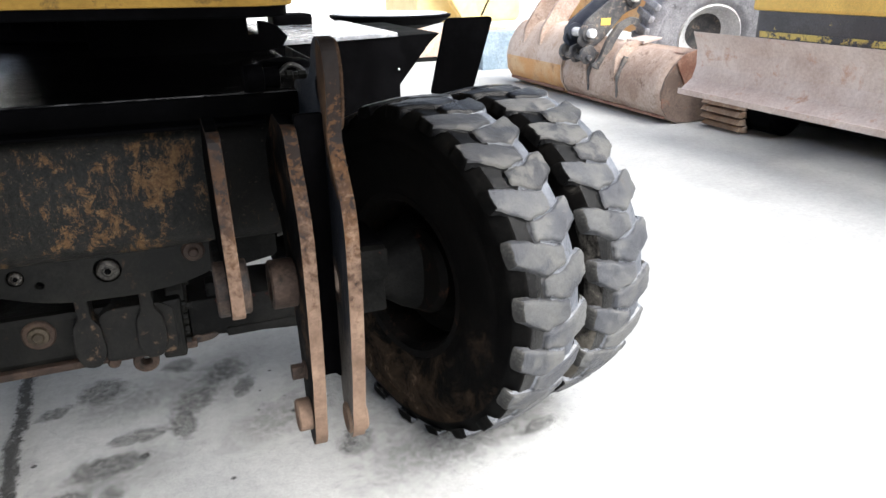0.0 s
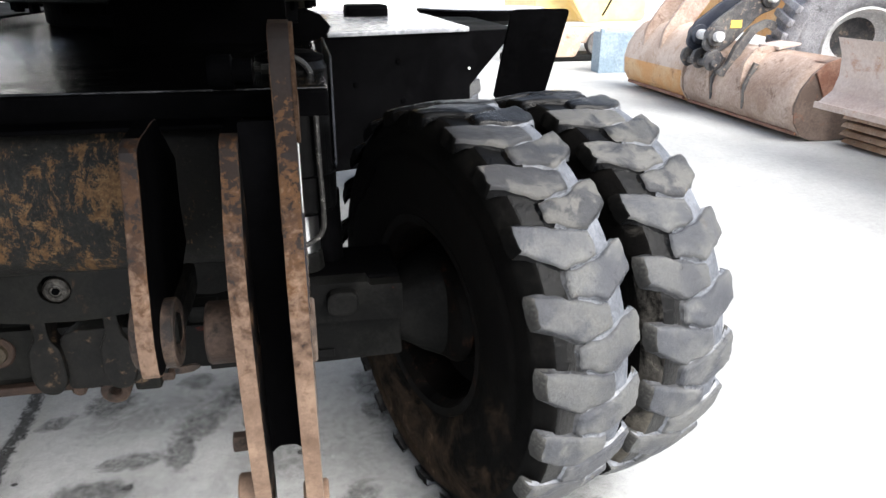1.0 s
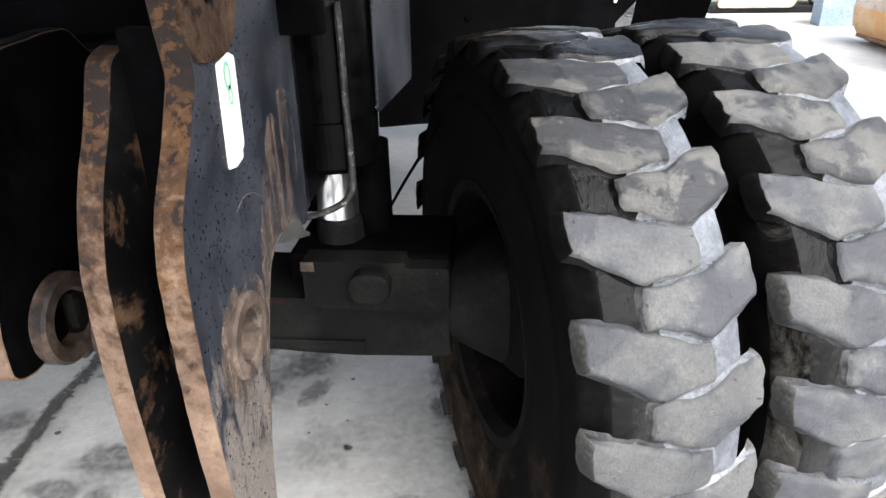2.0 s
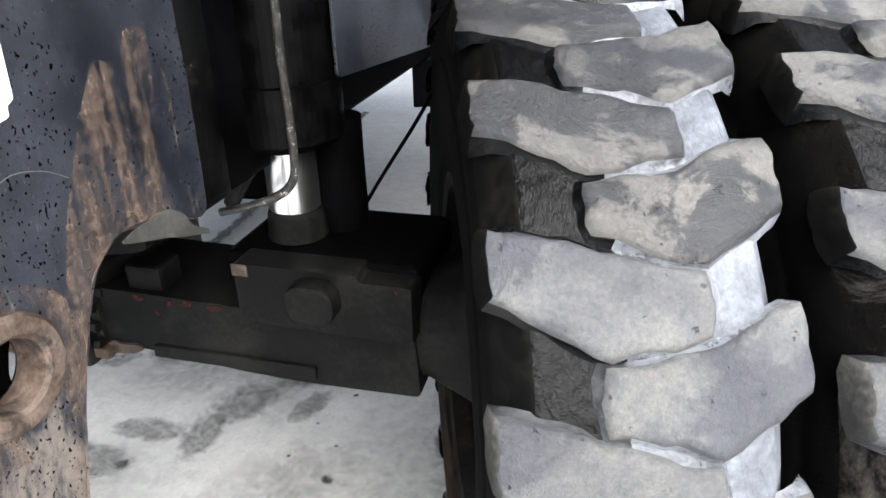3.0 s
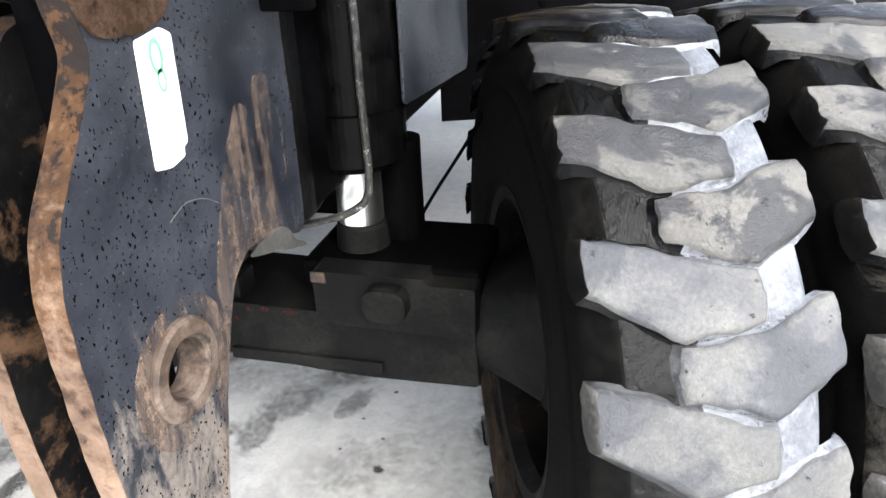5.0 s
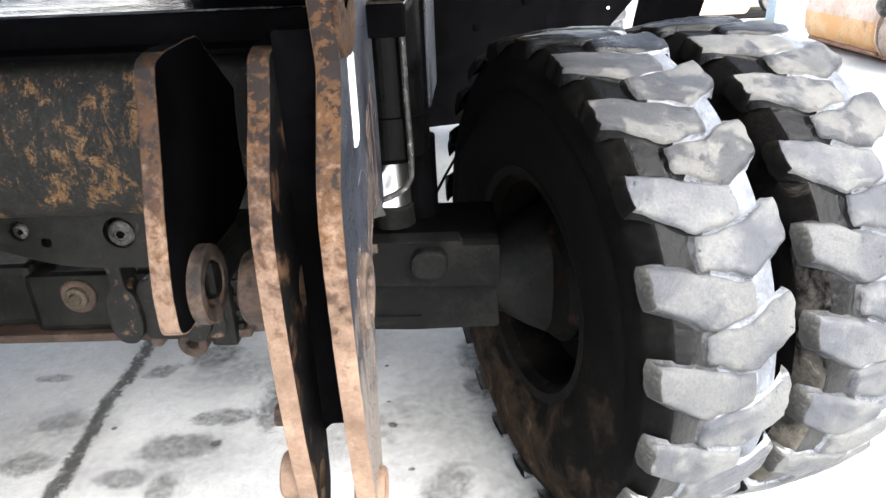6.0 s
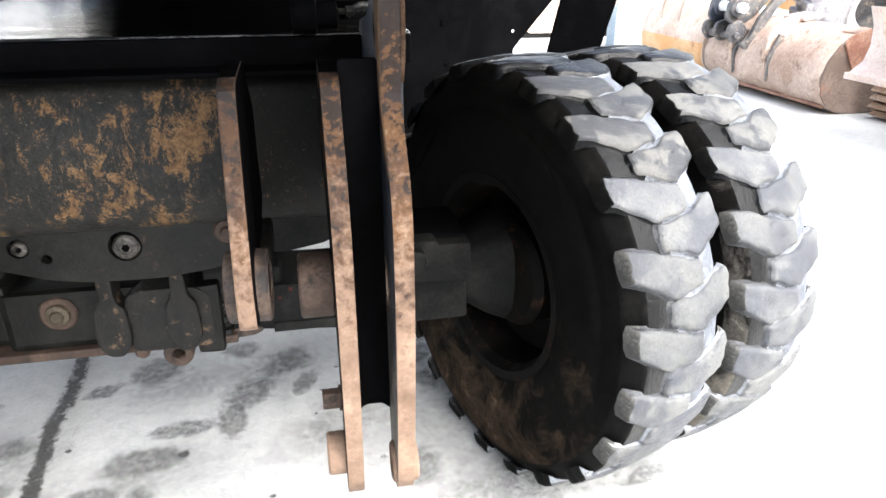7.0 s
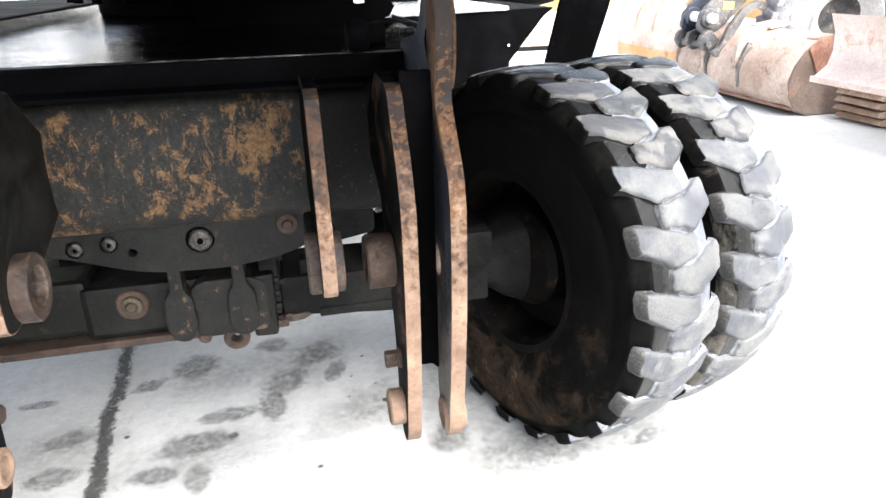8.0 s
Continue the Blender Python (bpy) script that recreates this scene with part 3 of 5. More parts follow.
def tube(points, r, steps=10):
    """A round bar along a smooth line through the points."""
    pts = [Vector(p) for p in points]
    line = []
    for n in range(len(pts) - 1):
        p0, p1, p2, p3 = pts[max(n - 1, 0)], pts[n], pts[n + 1], pts[min(n + 2, len(pts) - 1)]
        for s in range(6):
            t = s / 6
            line.append(0.5 * (2 * p1 + (p2 - p0) * t + (2 * p0 - 5 * p1 + 4 * p2 - p3) * t * t + (3 * p1 - p0 - 3 * p2 + p3) * t ** 3))
    line.append(pts[-1])
    bm = bmesh.new()
    rings, up = [], None
    for n, p in enumerate(line):
        d = (line[min(n + 1, len(line) - 1)] - line[max(n - 1, 0)]).normalized()
        side = d.orthogonal() if up is None else (up - d * up.dot(d))
        up = side.normalized()
        other = d.cross(up)
        rings.append([bm.verts.new(p + r * (math.cos(a) * up + math.sin(a) * other)) for a in (2 * math.pi * k / steps for k in range(steps))])
    for a, b in zip(rings, rings[1:]):
        for k in range(steps):
            bm.faces.new((a[k], a[(k + 1) % steps], b[(k + 1) % steps], b[k]))
    bm.faces.new(rings[0])
    bm.faces.new(rings[-1])
    bmesh.ops.recalc_face_normals(bm, faces=bm.faces)
    return bm


def hexbolt(axis, centre, r, height, washer=0.0, towards=-1):
    """A hexagonal bolt head on a washer, standing out along the axis."""
    bm = bmesh.new()
    turn = {"x": Euler((0, radians(90), 0)), "y": Euler((radians(90), 0, 0)), "z": Euler((0, 0, 0))}[axis]
    step = Vector([towards * (axis == c) for c in "xyz"])
    c = Vector(centre)
    if washer:
        bmesh.ops.create_cone(bm, cap_ends=True, segments=28, radius1=washer, radius2=washer * 0.97, depth=0.006, matrix=Matrix.LocRotScale(c + step * 0.003, turn, None))
    bmesh.ops.create_cone(bm, cap_ends=True, segments=6, radius1=r, radius2=r, depth=height, matrix=Matrix.LocRotScale(c + step * (height / 2 + 0.005 * (washer > 0)), turn, None))
    return bevelled(bm, 0.0018, 2, 40)


def roughened(bm, amount, scale):
    for v in bm.verts:
        v.co += Vector(noise.noise_vector(v.co * scale)) * amount
    return bm


# ---- ground ----
bm = bmesh.new()
edges_x = [-300, -60, -20, -8, -3, 0, 3, 8, 20, 60, 300]
grid = [[bm.verts.new((x, y, 0)) for x in edges_x] for y in edges_x]
for a in range(10):
    for b in range(10):
        bm.faces.new((grid[a][b], grid[a][b + 1], grid[a + 1][b + 1], grid[a + 1][b]))
ground = tagged(part("ground", bm, M_ground), "pale grey concrete yard with damp patches", "ground", kind="structure")


def film(name, x, y, sx, sy, turn, mat, z):
    b = bmesh.new()
    bmesh.ops.create_circle(b, cap_ends=True, segments=40, radius=1.25)
    ob = part(name, b, mat)
    ob.matrix_basis = pose(x, y, z, 0, 0, turn) @ Matrix.Diagonal((sx, sy, 1, 1))
    return tagged(ob, "dark patch on the concrete, oil stain and painted tyre shade", "stain", "stains under the machine", "structure")


level = 0.002
for x, y, sx, sy, turn in ((-1.026, 0.222, 0.115, 0.052, 4), (-0.883, 0.231, 0.055, 0.105, 8), (-1.123, 0.086, 0.135, 0.072, 3), (-1.240, -0.045, 0.096, 0.048, 0), (-1.110, -0.091, 0.046, 0.090, 5),
                             (-1.170, 0.577, 0.105, 0.098, 10), (-0.712, 0.555, 0.080, 0.120, -32), (-0.838, 0.372, 0.080, 0.105, -30), (-1.544, 0.212, 0.088, 0.056, 5), (-1.693, 0.451, 0.075, 0.030, 0),
                             (-0.885, 0.660, 0.080, 0.065, 0), (-0.655, 0.400, 0.045, 0.085, -25), (-1.540, 0.02, 0.09, 0.06, 0), (-0.24, 0.34, 0.05, 0.08, 15), (-0.245, 0.52, 0.07, 0.10, 10),
                             (-1.33, 0.47, 0.07, 0.045, 20), (-0.33, -0.10, 0.10, 0.07, 50), (0.30, -0.26, 0.10, 0.04, 15)):
    level += 0.0004
    film("oil_and_shade_patch", x, y, sx, sy, turn, M_stain, level)
M_smear_shade = stain_material("faint_smear_and_shade", (0.17, 0.172, 0.17), 0.34, 0.5, 0.15, 1.0)
# the last four patches paint the tyres' contact shade onto the concrete
for x, y, sx, sy, turn in ((-0.75, 0.50, 0.34, 0.18, 55), (-1.05, 0.46, 0.30, 0.16, 15), (-1.12, 0.02, 0.30, 0.16, 10), (-0.60, 0.12, 0.24, 0.14, 40), (-1.55, 0.16, 0.24, 0.17, 5), (-0.15, 0.25, 0.5, 0.40, 20), (-0.08, -0.24, 0.40, 0.16, 20), (0.24, -0.20, 0.34, 0.14, 22), (0.02, -0.14, 0.44, 0.20, 20)):
    level += 0.0004
    film("oil_and_shade_patch", x, y, sx, sy, turn, M_smear_shade, level)
for x, y, s in ((-1.010, 0.085, 0.026), (-0.498, 0.149, 0.022), (-0.746, -0.144, 0.018), (-0.431, -0.041, 0.016), (-0.543, 0.464, 0.013), (-0.60, 0.33, 0.010), (-1.35, 0.16, 0.014), (-0.52, 0.26, 0.009), (-0.62, 0.20, 0.008)):
    level += 0.0004
    film("oil_and_shade_patch", x, y, s, s * 0.8, 0, M_dot, level)

# the joint in the slab, filled with dirt that crumbles out at its edges
M_joint, jn, jl, jp = material("dirt_filled_joint")
jsep = jn.new("ShaderNodeSeparateXYZ")
jl.new(coords(jn), jsep.inputs[0])
j1, j2 = fractal(jn, jl, coords(jn), 20, 10, 0.78, 0.5), fractal(jn, jl, coords(jn), 90, 6, 0.75)
reach = arith(jn, jl, "ADD", arith(jn, jl, "ABSOLUTE", arith(jn, jl, "ADD", jsep.outputs[0], arith(jn, jl, "MULTIPLY", arith(jn, jl, "SUBTRACT", fractal(jn, jl, coords(jn), 3, 3, 0.5), 0.5), 0.06)), 0.0), arith(jn, jl, "MULTIPLY", arith(jn, jl, "SUBTRACT", j1, 0.5), 0.10))
jl.new(ramp(jn, jl, j2, [(0.3, (0.008, 0.008, 0.008)), (0.7, (0.07, 0.07, 0.067))]), jp.inputs["Base Color"])
jp.inputs["Roughness"].default_value = 0.85
jclear, jboth = jn.new("ShaderNodeBsdfTransparent"), jn.new("ShaderNodeMixShader")
jl.new(arith(jn, jl, "MULTIPLY", ramp(jn, jl, reach, [(0.014, 1.0), (0.032, 0.0)]), ramp(jn, jl, fractal(jn, jl, coords(jn), 34, 8, 0.8, 0.6), [(0.38, 0.4), (0.52, 1.0)])), jboth.inputs[0])
jl.new(jclear.outputs[0], jboth.inputs[1])
jl.new(jp.outputs[0], jboth.inputs[2])
jl.new(jboth.outputs[0], jn["Material Output"].inputs["Surface"])
bm = bmesh.new()
bmesh.ops.create_grid(bm, x_segments=2, y_segments=30, size=1.0)
for v in bm.verts:
    v.co = (v.co.x * 0.10, v.co.y * 3.0, 0)
slab_joint = tagged(part("slab_joint", bm, M_joint), "dark dirt-filled joint across the concrete slab", "joint", kind="structure")
slab_joint.matrix_basis = pose(-1.428, 0.4, 0.0165, 0, 0, 3.2)

# ---- the wheeled excavator: one thing, all its parts below ----
MID = -0.96
digger = tagged(new("wheeled_excavator"), "black and yellow wheeled excavator undercarriage with rusty steel brackets", "excavator")
digger.location = (0, 0, 0.045)


def mirrored(x, left):
    return 2 * MID - x if left else x


def between(a, b):
    return min(a, b), max(a, b)


# outlines seen from the side: (y, z)
OUTER = worn(rounded([(-0.578, 1.325), (-0.600, 1.26), (-0.590, 1.18), (-0.577, 1.13), (-0.624, 1.06), (-0.668, 1.00), (-0.682, 0.95), (-0.686, 0.88), (-0.683, 0.73), (-0.668, 0.58), (-0.642, 0.41), (-0.615, 0.370), (-0.570, 0.370),
                 (-0.548, 0.42), (-0.528, 0.56), (-0.486, 0.705), (-0.455, 0.775), (-0.430, 0.828), (-0.388, 0.856), (-0.30, 0.838), (-0.216, 0.802), (-0.210, 0.96), (-0.215, 1.21), (-0.40, 1.235), (-0.445, 1.265), (-0.480, 1.325), (-0.530, 1.342)], 0.035, 4))
INNER = worn(rounded([(-0.535, 1.160), (-0.572, 1.150), (-0.602, 1.085), (-0.645, 1.02), (-0.672, 0.95), (-0.680, 0.87), (-0.678, 0.73), (-0.668, 0.58), (-0.642, 0.41), (-0.615, 0.375), (-0.570, 0.375),
                 (-0.545, 0.42), (-0.525, 0.60), (-0.47, 0.76), (-0.40, 0.90), (-0.25, 0.96), (-0.23, 1.04), (-0.36, 1.12), (-0.42, 1.168)], 0.03, 4))
SHORT = worn(rounded([(-0.530, 1.158), (-0.572, 1.148), (-0.608, 1.035), (-0.641, 0.945), (-0.668, 0.845), (-0.668, 0.780), (-0.632, 0.768), (-0.56, 0.775), (-0.42, 0.82), (-0.24, 0.88), (-0.25, 1.05), (-0.355, 1.13), (-0.395, 1.165)], 0.018, 3))


def shaded_top(bm):
    """Blacken the upper edge behind the nose: its unlit look put into the colour."""
    for f in bm.faces:
        if f.normal.z > 0.35 and f.calc_center_median().y > -0.535:
            f.material_index = 2
    return bm


def bracket(left):
    def span(a, b):
        return between(mirrored(a, left), mirrored(b, left))

    out = 1 if not left else -1
    plate = part("bracket_plate", prism(OUTER, "x", *span(-0.459, -0.427), 0.003, 0, 1, [(-0.556, 0.788, 0.037), (-0.600, 0.425, 0.027), (-0.522, 1.228, 0.028)]), [M_face, M_edge], digger, "blue-black bracket plate with rusty cut edges")
    part("bush", bush("x", (mirrored(-0.427, left), -0.556, 0.788), 0.060, 0.036, *between(-0.033 * out, 0.009 * out)), M_bush, plate, "scraped steel pin bush")
    part("bush", bush("x", (mirrored(-0.442, left), -0.598, 0.425), 0.040, 0.026, -0.024, 0.026), M_edge, plate, "rusty lower pin bush")
    part("boss_pad", roughened(prism(worn(rounded([(-0.601, 1.26), (-0.592, 1.18), (-0.575, 1.145), (-0.510, 1.138), (-0.462, 1.155), (-0.440, 1.20), (-0.447, 1.275), (-0.482, 1.322), (-0.530, 1.339), (-0.578, 1.322)], 0.04, 5)), "x", *span(-0.4275, -0.4205), 0.003, 0, 0, [(-0.522, 1.228, 0.027)]), 0.001, 20), M_pad, plate, "thick rusty pad round the upper bore")
    part("rust_patch", prism(rounded([(-0.576, 1.318), (-0.597, 1.26), (-0.586, 1.18), (-0.577, 1.13), (-0.62, 1.06), (-0.655, 1.01), (-0.60, 1.04), (-0.565, 1.10), (-0.545, 1.16), (-0.520, 1.24), (-0.530, 1.335)], 0.012, 3), "x", *span(-0.4605, -0.4585), 0.0), M_rustplate, plate, "rusted flank of the plate's top")
    # worn patch of bare steel along the rear edge and the plate that it is welded to
    part("worn_flash", prism(rounded([(-0.522, 0.60), (-0.540, 0.58), (-0.495, 0.76), (-0.445, 0.90), (-0.400, 0.985), (-0.360, 1.04), (-0.325, 1.02), (-0.310, 1.06), (-0.278, 1.06), (-0.250, 0.99),
                                      (-0.255, 0.90), (-0.272, 0.842), (-0.318, 0.848), (-0.388, 0.858), (-0.436, 0.826), (-0.461, 0.773), (-0.491, 0.705)], 0.012, 3), "x", *span(-0.4275, -0.4255), 0.0), M_flash, plate, "scraped rust streaks along the rear edge")
    part("worn_ring", prism(circle(-0.552, 0.782, 0.088, 36), "x", *span(-0.4274, -0.4256), 0.0, 0, 0, [(-0.556, 0.788, 0.040)]), M_flash, plate, "rubbed rust round the bush")
    part("scratch", tube([(mirrored(-0.4266, left), -0.524, 0.951), (mirrored(-0.4266, left), -0.492, 0.960), (mirrored(-0.4266, left), -0.457, 0.952), (mirrored(-0.4266, left), -0.430, 0.936)], 0.0006, 6), M_link, plate, "thin pale scratch")
    part("gusset", roughened(prism(worn(rounded([(-0.385, 0.842), (-0.352, 0.849), (-0.318, 0.850), (-0.296, 0.848), (-0.270, 0.835), (-0.256, 0.811), (-0.222, 0.790), (-0.222, 0.784), (-0.306, 0.814)], 0.010, 3)), "x", *span(-0.4285, -0.4255), 0.001), 0.0008, 30), M_grey, plate, "bare grey gusset at the plate's foot")
    if not left:
        tag = part("label_tag", prism(rounded([(-0.520, 1.135), (-0.478, 1.142), (-0.460, 1.134), (-0.467, 1.022), (-0.476, 1.019), (-0.476, 1.009), (-0.503, 1.004), (-0.529, 1.009)], 0.004, 3), "x", -0.4265, -0.4255, 0.0), M_tag, plate, "white paper label with green ink")
        for y, z, s in ((-0.492, 1.116, 0.018), (-0.490, 1.092, 0.012)):
            ring = [(y + s * 0.6 * c, z + s * d) for c, d in circle(0, 0, 1, 20)]
            hole = [(y + s * 0.35 * c, z + s * 0.7 * d) for c, d in circle(0, 0, 1, 20)]
            b = bmesh.new()
            a, c = [b.verts.new((-0.4248, *p)) for p in ring], [b.verts.new((-0.4248, *p)) for p in hole]
            for k in range(20):
                b.faces.new((a[k], a[(k + 1) % 20], c[(k + 1) % 20], c[k]))
            part("ink_mark", b, M_green, tag, "green ink ring")
    inner = part("bracket_plate", shaded_top(prism(INNER, "x", *span(-0.552, -0.522), 0.003, 0, 1, [(-0.550, 0.800, 0.035), (-0.600, 0.465, 0.025)])), [M_inner_face, M_edge, M_black], digger, "near-black bracket plate with rusty cut edges")
    part("bush", bush("x", (mirrored(-0.575, left), -0.550, 0.797), 0.058, 0.036, -0.036, 0.024), M_rail, inner, "rusty pin bush")
    part("bush", bush("x", (mirrored(-0.560, left), -0.600, 0.465), 0.040, 0.024, -0.026, 0.01), M_edge, inner, "rusty lower pin bush")
    part("bolt", hexbolt("x", (mirrored(-0.552, left), -0.590, 0.581), 0.019, 0.030, 0.024, -out), M_rail, inner, "rusty hexagon bolt")
    short = part("bracket_plate", shaded_top(prism(SHORT, "x", *((-1.280, -1.252) if left else (-0.706, -0.678)), 0.003, 0, 1)), [M_cast if left else M_black, M_edge, M_black], digger, "shorter bracket plate with a rusty edge")
    part("bush", bush("x", (-1.255 if left else -0.692, -0.560, 0.825 if left else 0.810), 0.066 if left else 0.063, 0.038, -0.038, 0.034), M_scraped, short, "rusty pin bush")
    if not left:
        part("foot", roughened(box(*span(-0.725, -0.66), -0.55, -0.30, 0.775, 0.84, 0.012), 0.002, 20), M_cast, short, "cast foot behind the plate")
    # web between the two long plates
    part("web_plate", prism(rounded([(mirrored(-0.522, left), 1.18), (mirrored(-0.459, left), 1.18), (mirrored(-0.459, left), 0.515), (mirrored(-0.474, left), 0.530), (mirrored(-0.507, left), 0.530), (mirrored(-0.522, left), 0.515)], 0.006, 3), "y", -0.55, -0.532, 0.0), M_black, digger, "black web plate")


bracket(False)
bracket(True)

# transverse front panel: a bulged plate with a bolted flange below it
bm = bmesh.new()
prof = [(-0.215, 0.800), (-0.238, 0.812), (-0.262, 0.85), (-0.275, 0.90), (-0.278, 0.96), (-0.270, 1.02), (-0.252, 1.075), (-0.225, 1.115), (-0.19, 1.14), (-0.12, 1.15), (-0.12, 0.80)]
cols = []
for k in range(41):
    x = -1.47 + 1.02 * k / 40
    cols.append([bm.verts.new((x, y + 0.004 * noise.noise((x * 6, z * 6, 2)), z)) for y, z in prof])
for a, b in zip(cols, cols[1:]):
    for n in range(len(prof)):
        bm.faces.new((a[n], a[(n + 1) % len(prof)], b[(n + 1) % len(prof)], b[n]))
bm.faces.new(cols[0])
bm.faces.new(cols[-1][::-1])
bmesh.ops.recalc_face_normals(bm, faces=bm.faces)
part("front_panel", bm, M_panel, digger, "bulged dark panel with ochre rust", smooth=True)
FLANGE = rounded([(-1.48, 0.805), (-0.692, 0.805), (-0.692, 0.738), (-0.74, 0.716), (-0.80, 0.697), (-0.915, 0.684), (-1.06, 0.688), (-1.135, 0.70), (-1.286, 0.751), (-1.48, 0.775)], 0.03, 4)
SUNK = ((-0.973, 0.764, 0.034, 0.028), (-1.253, 0.768, 0.021, 0.017), (-1.178, 0.774, 0.021, 0.017))
flange = part("flange_plate", prism(FLANGE, "y", -0.222, -0.198, 0.0, 0, 0, [(x, z, r) for x, z, r, q in SUNK] + [(-1.129, 0.747, 0.011)]), M_cast, digger, "dark flange plate with a bowed lower edge")
part("flange_end", prism(rounded([(-0.685, 0.830), (-0.545, 0.830), (-0.545, 0.740), (-0.560, 0.733), (-0.645, 0.718), (-0.685, 0.720)], 0.006, 3), "y", -0.208, -0.192, 0.002), M_axle, flange, "grey end of the flange between the plates")
part("backing", box(-1.30, -0.90, -0.196, -0.190, 0.72, 0.80, 0.001), M_black, flange, "black plate behind the holes")
for x, z, r, q in SUNK:
    z -= r - q - 0.001
    head = part("bolt", lathe([(-0.016, 0.0), (-0.016, q * 0.42), (-0.019, q * 0.50), (-0.017, q * 0.82), (-0.013, q), (0.018, q)], "y", (x, -0.203, z), 36), M_bolt, flange, "pale round bolt head sunk in its hole", smooth=False)
    # black disc standing proud: the socket's inner shade is put in as colour
    part("socket", drum("y", (x, -0.203, z), q * 0.30, -0.0195, -0.010, 0.0, 6), M_black, head, "black disc for the shaded socket in the bolt head")
part("bolt", lathe([(-0.020, 0.0), (-0.020, 0.010), (-0.012, 0.014), (-0.010, 0.024), (0.0, 0.030), (0.002, 0.030)], "y", (-0.763, -0.222, 0.785), 28), M_rail, flange, "rusty domed bolt head")
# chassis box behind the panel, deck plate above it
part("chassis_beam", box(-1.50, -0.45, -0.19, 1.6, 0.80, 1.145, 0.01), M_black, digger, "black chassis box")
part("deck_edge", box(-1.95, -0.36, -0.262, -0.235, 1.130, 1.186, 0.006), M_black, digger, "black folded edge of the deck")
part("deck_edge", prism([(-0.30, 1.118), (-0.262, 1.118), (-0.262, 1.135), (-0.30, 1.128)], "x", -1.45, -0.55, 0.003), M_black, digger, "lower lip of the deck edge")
part("deck_plate", box(-1.62, -0.36, -0.25, 3.6, 1.166, 1.190, 0.004), M_deck, digger, "wet steel deck plate that mirrors the sky")
# raised side deck over the left wheels
part("side_deck", prism([(-0.6, 1.20), (1.3, 1.16), (3.4, 1.16), (3.4, 1.235), (-0.6, 1.245)], "x", -2.6, -1.62, 0.01, 1, 0), [M_black, M_deck], digger, "raised wet deck over the wheels")

# slew ring and upper structure
part("slew_ring", lathe([(1.188, 0.585), (1.20, 0.60), (1.29, 0.60), (1.295, 0.0)], "z", (MID, 2.03, 0), 72), M_black, digger, "black slew ring drum", smooth=False)
race = part("slew_race", lathe([(1.295, 0.0), (1.295, 0.735), (1.303, 0.752), (1.335, 0.755), (1.345, 0.74), (1.374, 0.72), (1.374, 0.0)], "z", (MID - 0.04, 2.03, 0), 72), M_cast, digger, "wide ring under the upper structure")
for k in range(24):
    a = 2 * math.pi * k / 24
    part("bolt", hexbolt("z", (MID - 0.04 + 0.67 * math.cos(a), 2.03 + 0.67 * math.sin(a), 1.297), 0.022, 0.045, 0.0, -1), M_black, race, "black ring bolt")
OUT = [(-1.32, -0.28), (-0.56, -0.42), (-0.48, -0.36), (-0.48, 3.5), (-0.2, 3.8), (-0.2, 4.9), (-1.32, 4.9)]
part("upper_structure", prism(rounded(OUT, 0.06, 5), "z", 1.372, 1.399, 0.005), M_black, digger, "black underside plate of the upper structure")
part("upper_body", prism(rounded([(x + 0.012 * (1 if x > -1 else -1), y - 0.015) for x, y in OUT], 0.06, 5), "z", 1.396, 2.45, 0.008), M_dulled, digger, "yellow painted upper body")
# unseen plate added overhead to keep sky light off the undercarriage
part("shade_plate", prism(rounded([(-1.33, -1.5), (0.02, -1.5), (0.15, -0.6), (0.15, 3.4), (-1.33, 3.4)], 0.12, 5), "z", 1.75, 1.80, 0.01), M_black, digger, "unseen dark plate added to shade the undercarriage")
# unseen yellow cover added on top of that plate
part("added_cover", prism(rounded([(-1.64, 1.797), (-1.66, 2.15), (-1.25, 2.52), (0.9, 2.62), (3.3, 2.55), (3.36, 1.797)], 0.16, 6), "x", -1.29, -0.38, 0.05), M_yellow, digger, "yellow cover added over the unseen shade plate")
part("frame_bracket", prism([(-1.0, 1.188), (-0.38, 1.188), (-0.320, 1.205), (-0.300, 1.240), (-0.335, 1.280), (-0.385, 1.300), (-0.409, 1.300), (-0.409, 1.252), (-0.448, 1.252), (-0.448, 1.335), (-1.0, 1.335)], "y", 0.77, 0.80, 0.003), M_black, digger, "black plate with a notch")

# oscillation cylinder with chrome rod and its pipe
CX, CY = -0.438, 0.048
barrel = part("cylinder_barrel", lathe([(0.842, 0.0), (0.842, 0.040), (0.832, 0.046), (0.832, 0.085), (0.845, 0.096), (0.935, 0.098), (0.937, 0.090), (1.195, 0.090), (1.215, 0.08), (1.215, 0.0)], "z", (CX, CY, 0), 56), M_barrel, digger, "black hydraulic cylinder barrel", smooth=False)
part("cylinder_rod", drum("z", (CX, CY, 0), 0.044, 0.712, 0.850, 0.003, 48), M_chrome, barrel, "polished chrome rod")
part("rod_seat", lathe([(0.65, 0.054), (0.68, 0.051), (0.705, 0.049), (0.713, 0.046), (0.713, 0.0)], "z", (CX, CY, 0), 40), M_axle, digger, "dark collar under the rod")
part("barrel_cap", lathe([(1.213, 0.0), (1.213, 0.083), (1.222, 0.083), (1.232, 0.06), (1.240, 0.0)], "z", (CX, CY, 0), 40), M_black, barrel, "black cap of the cylinder")
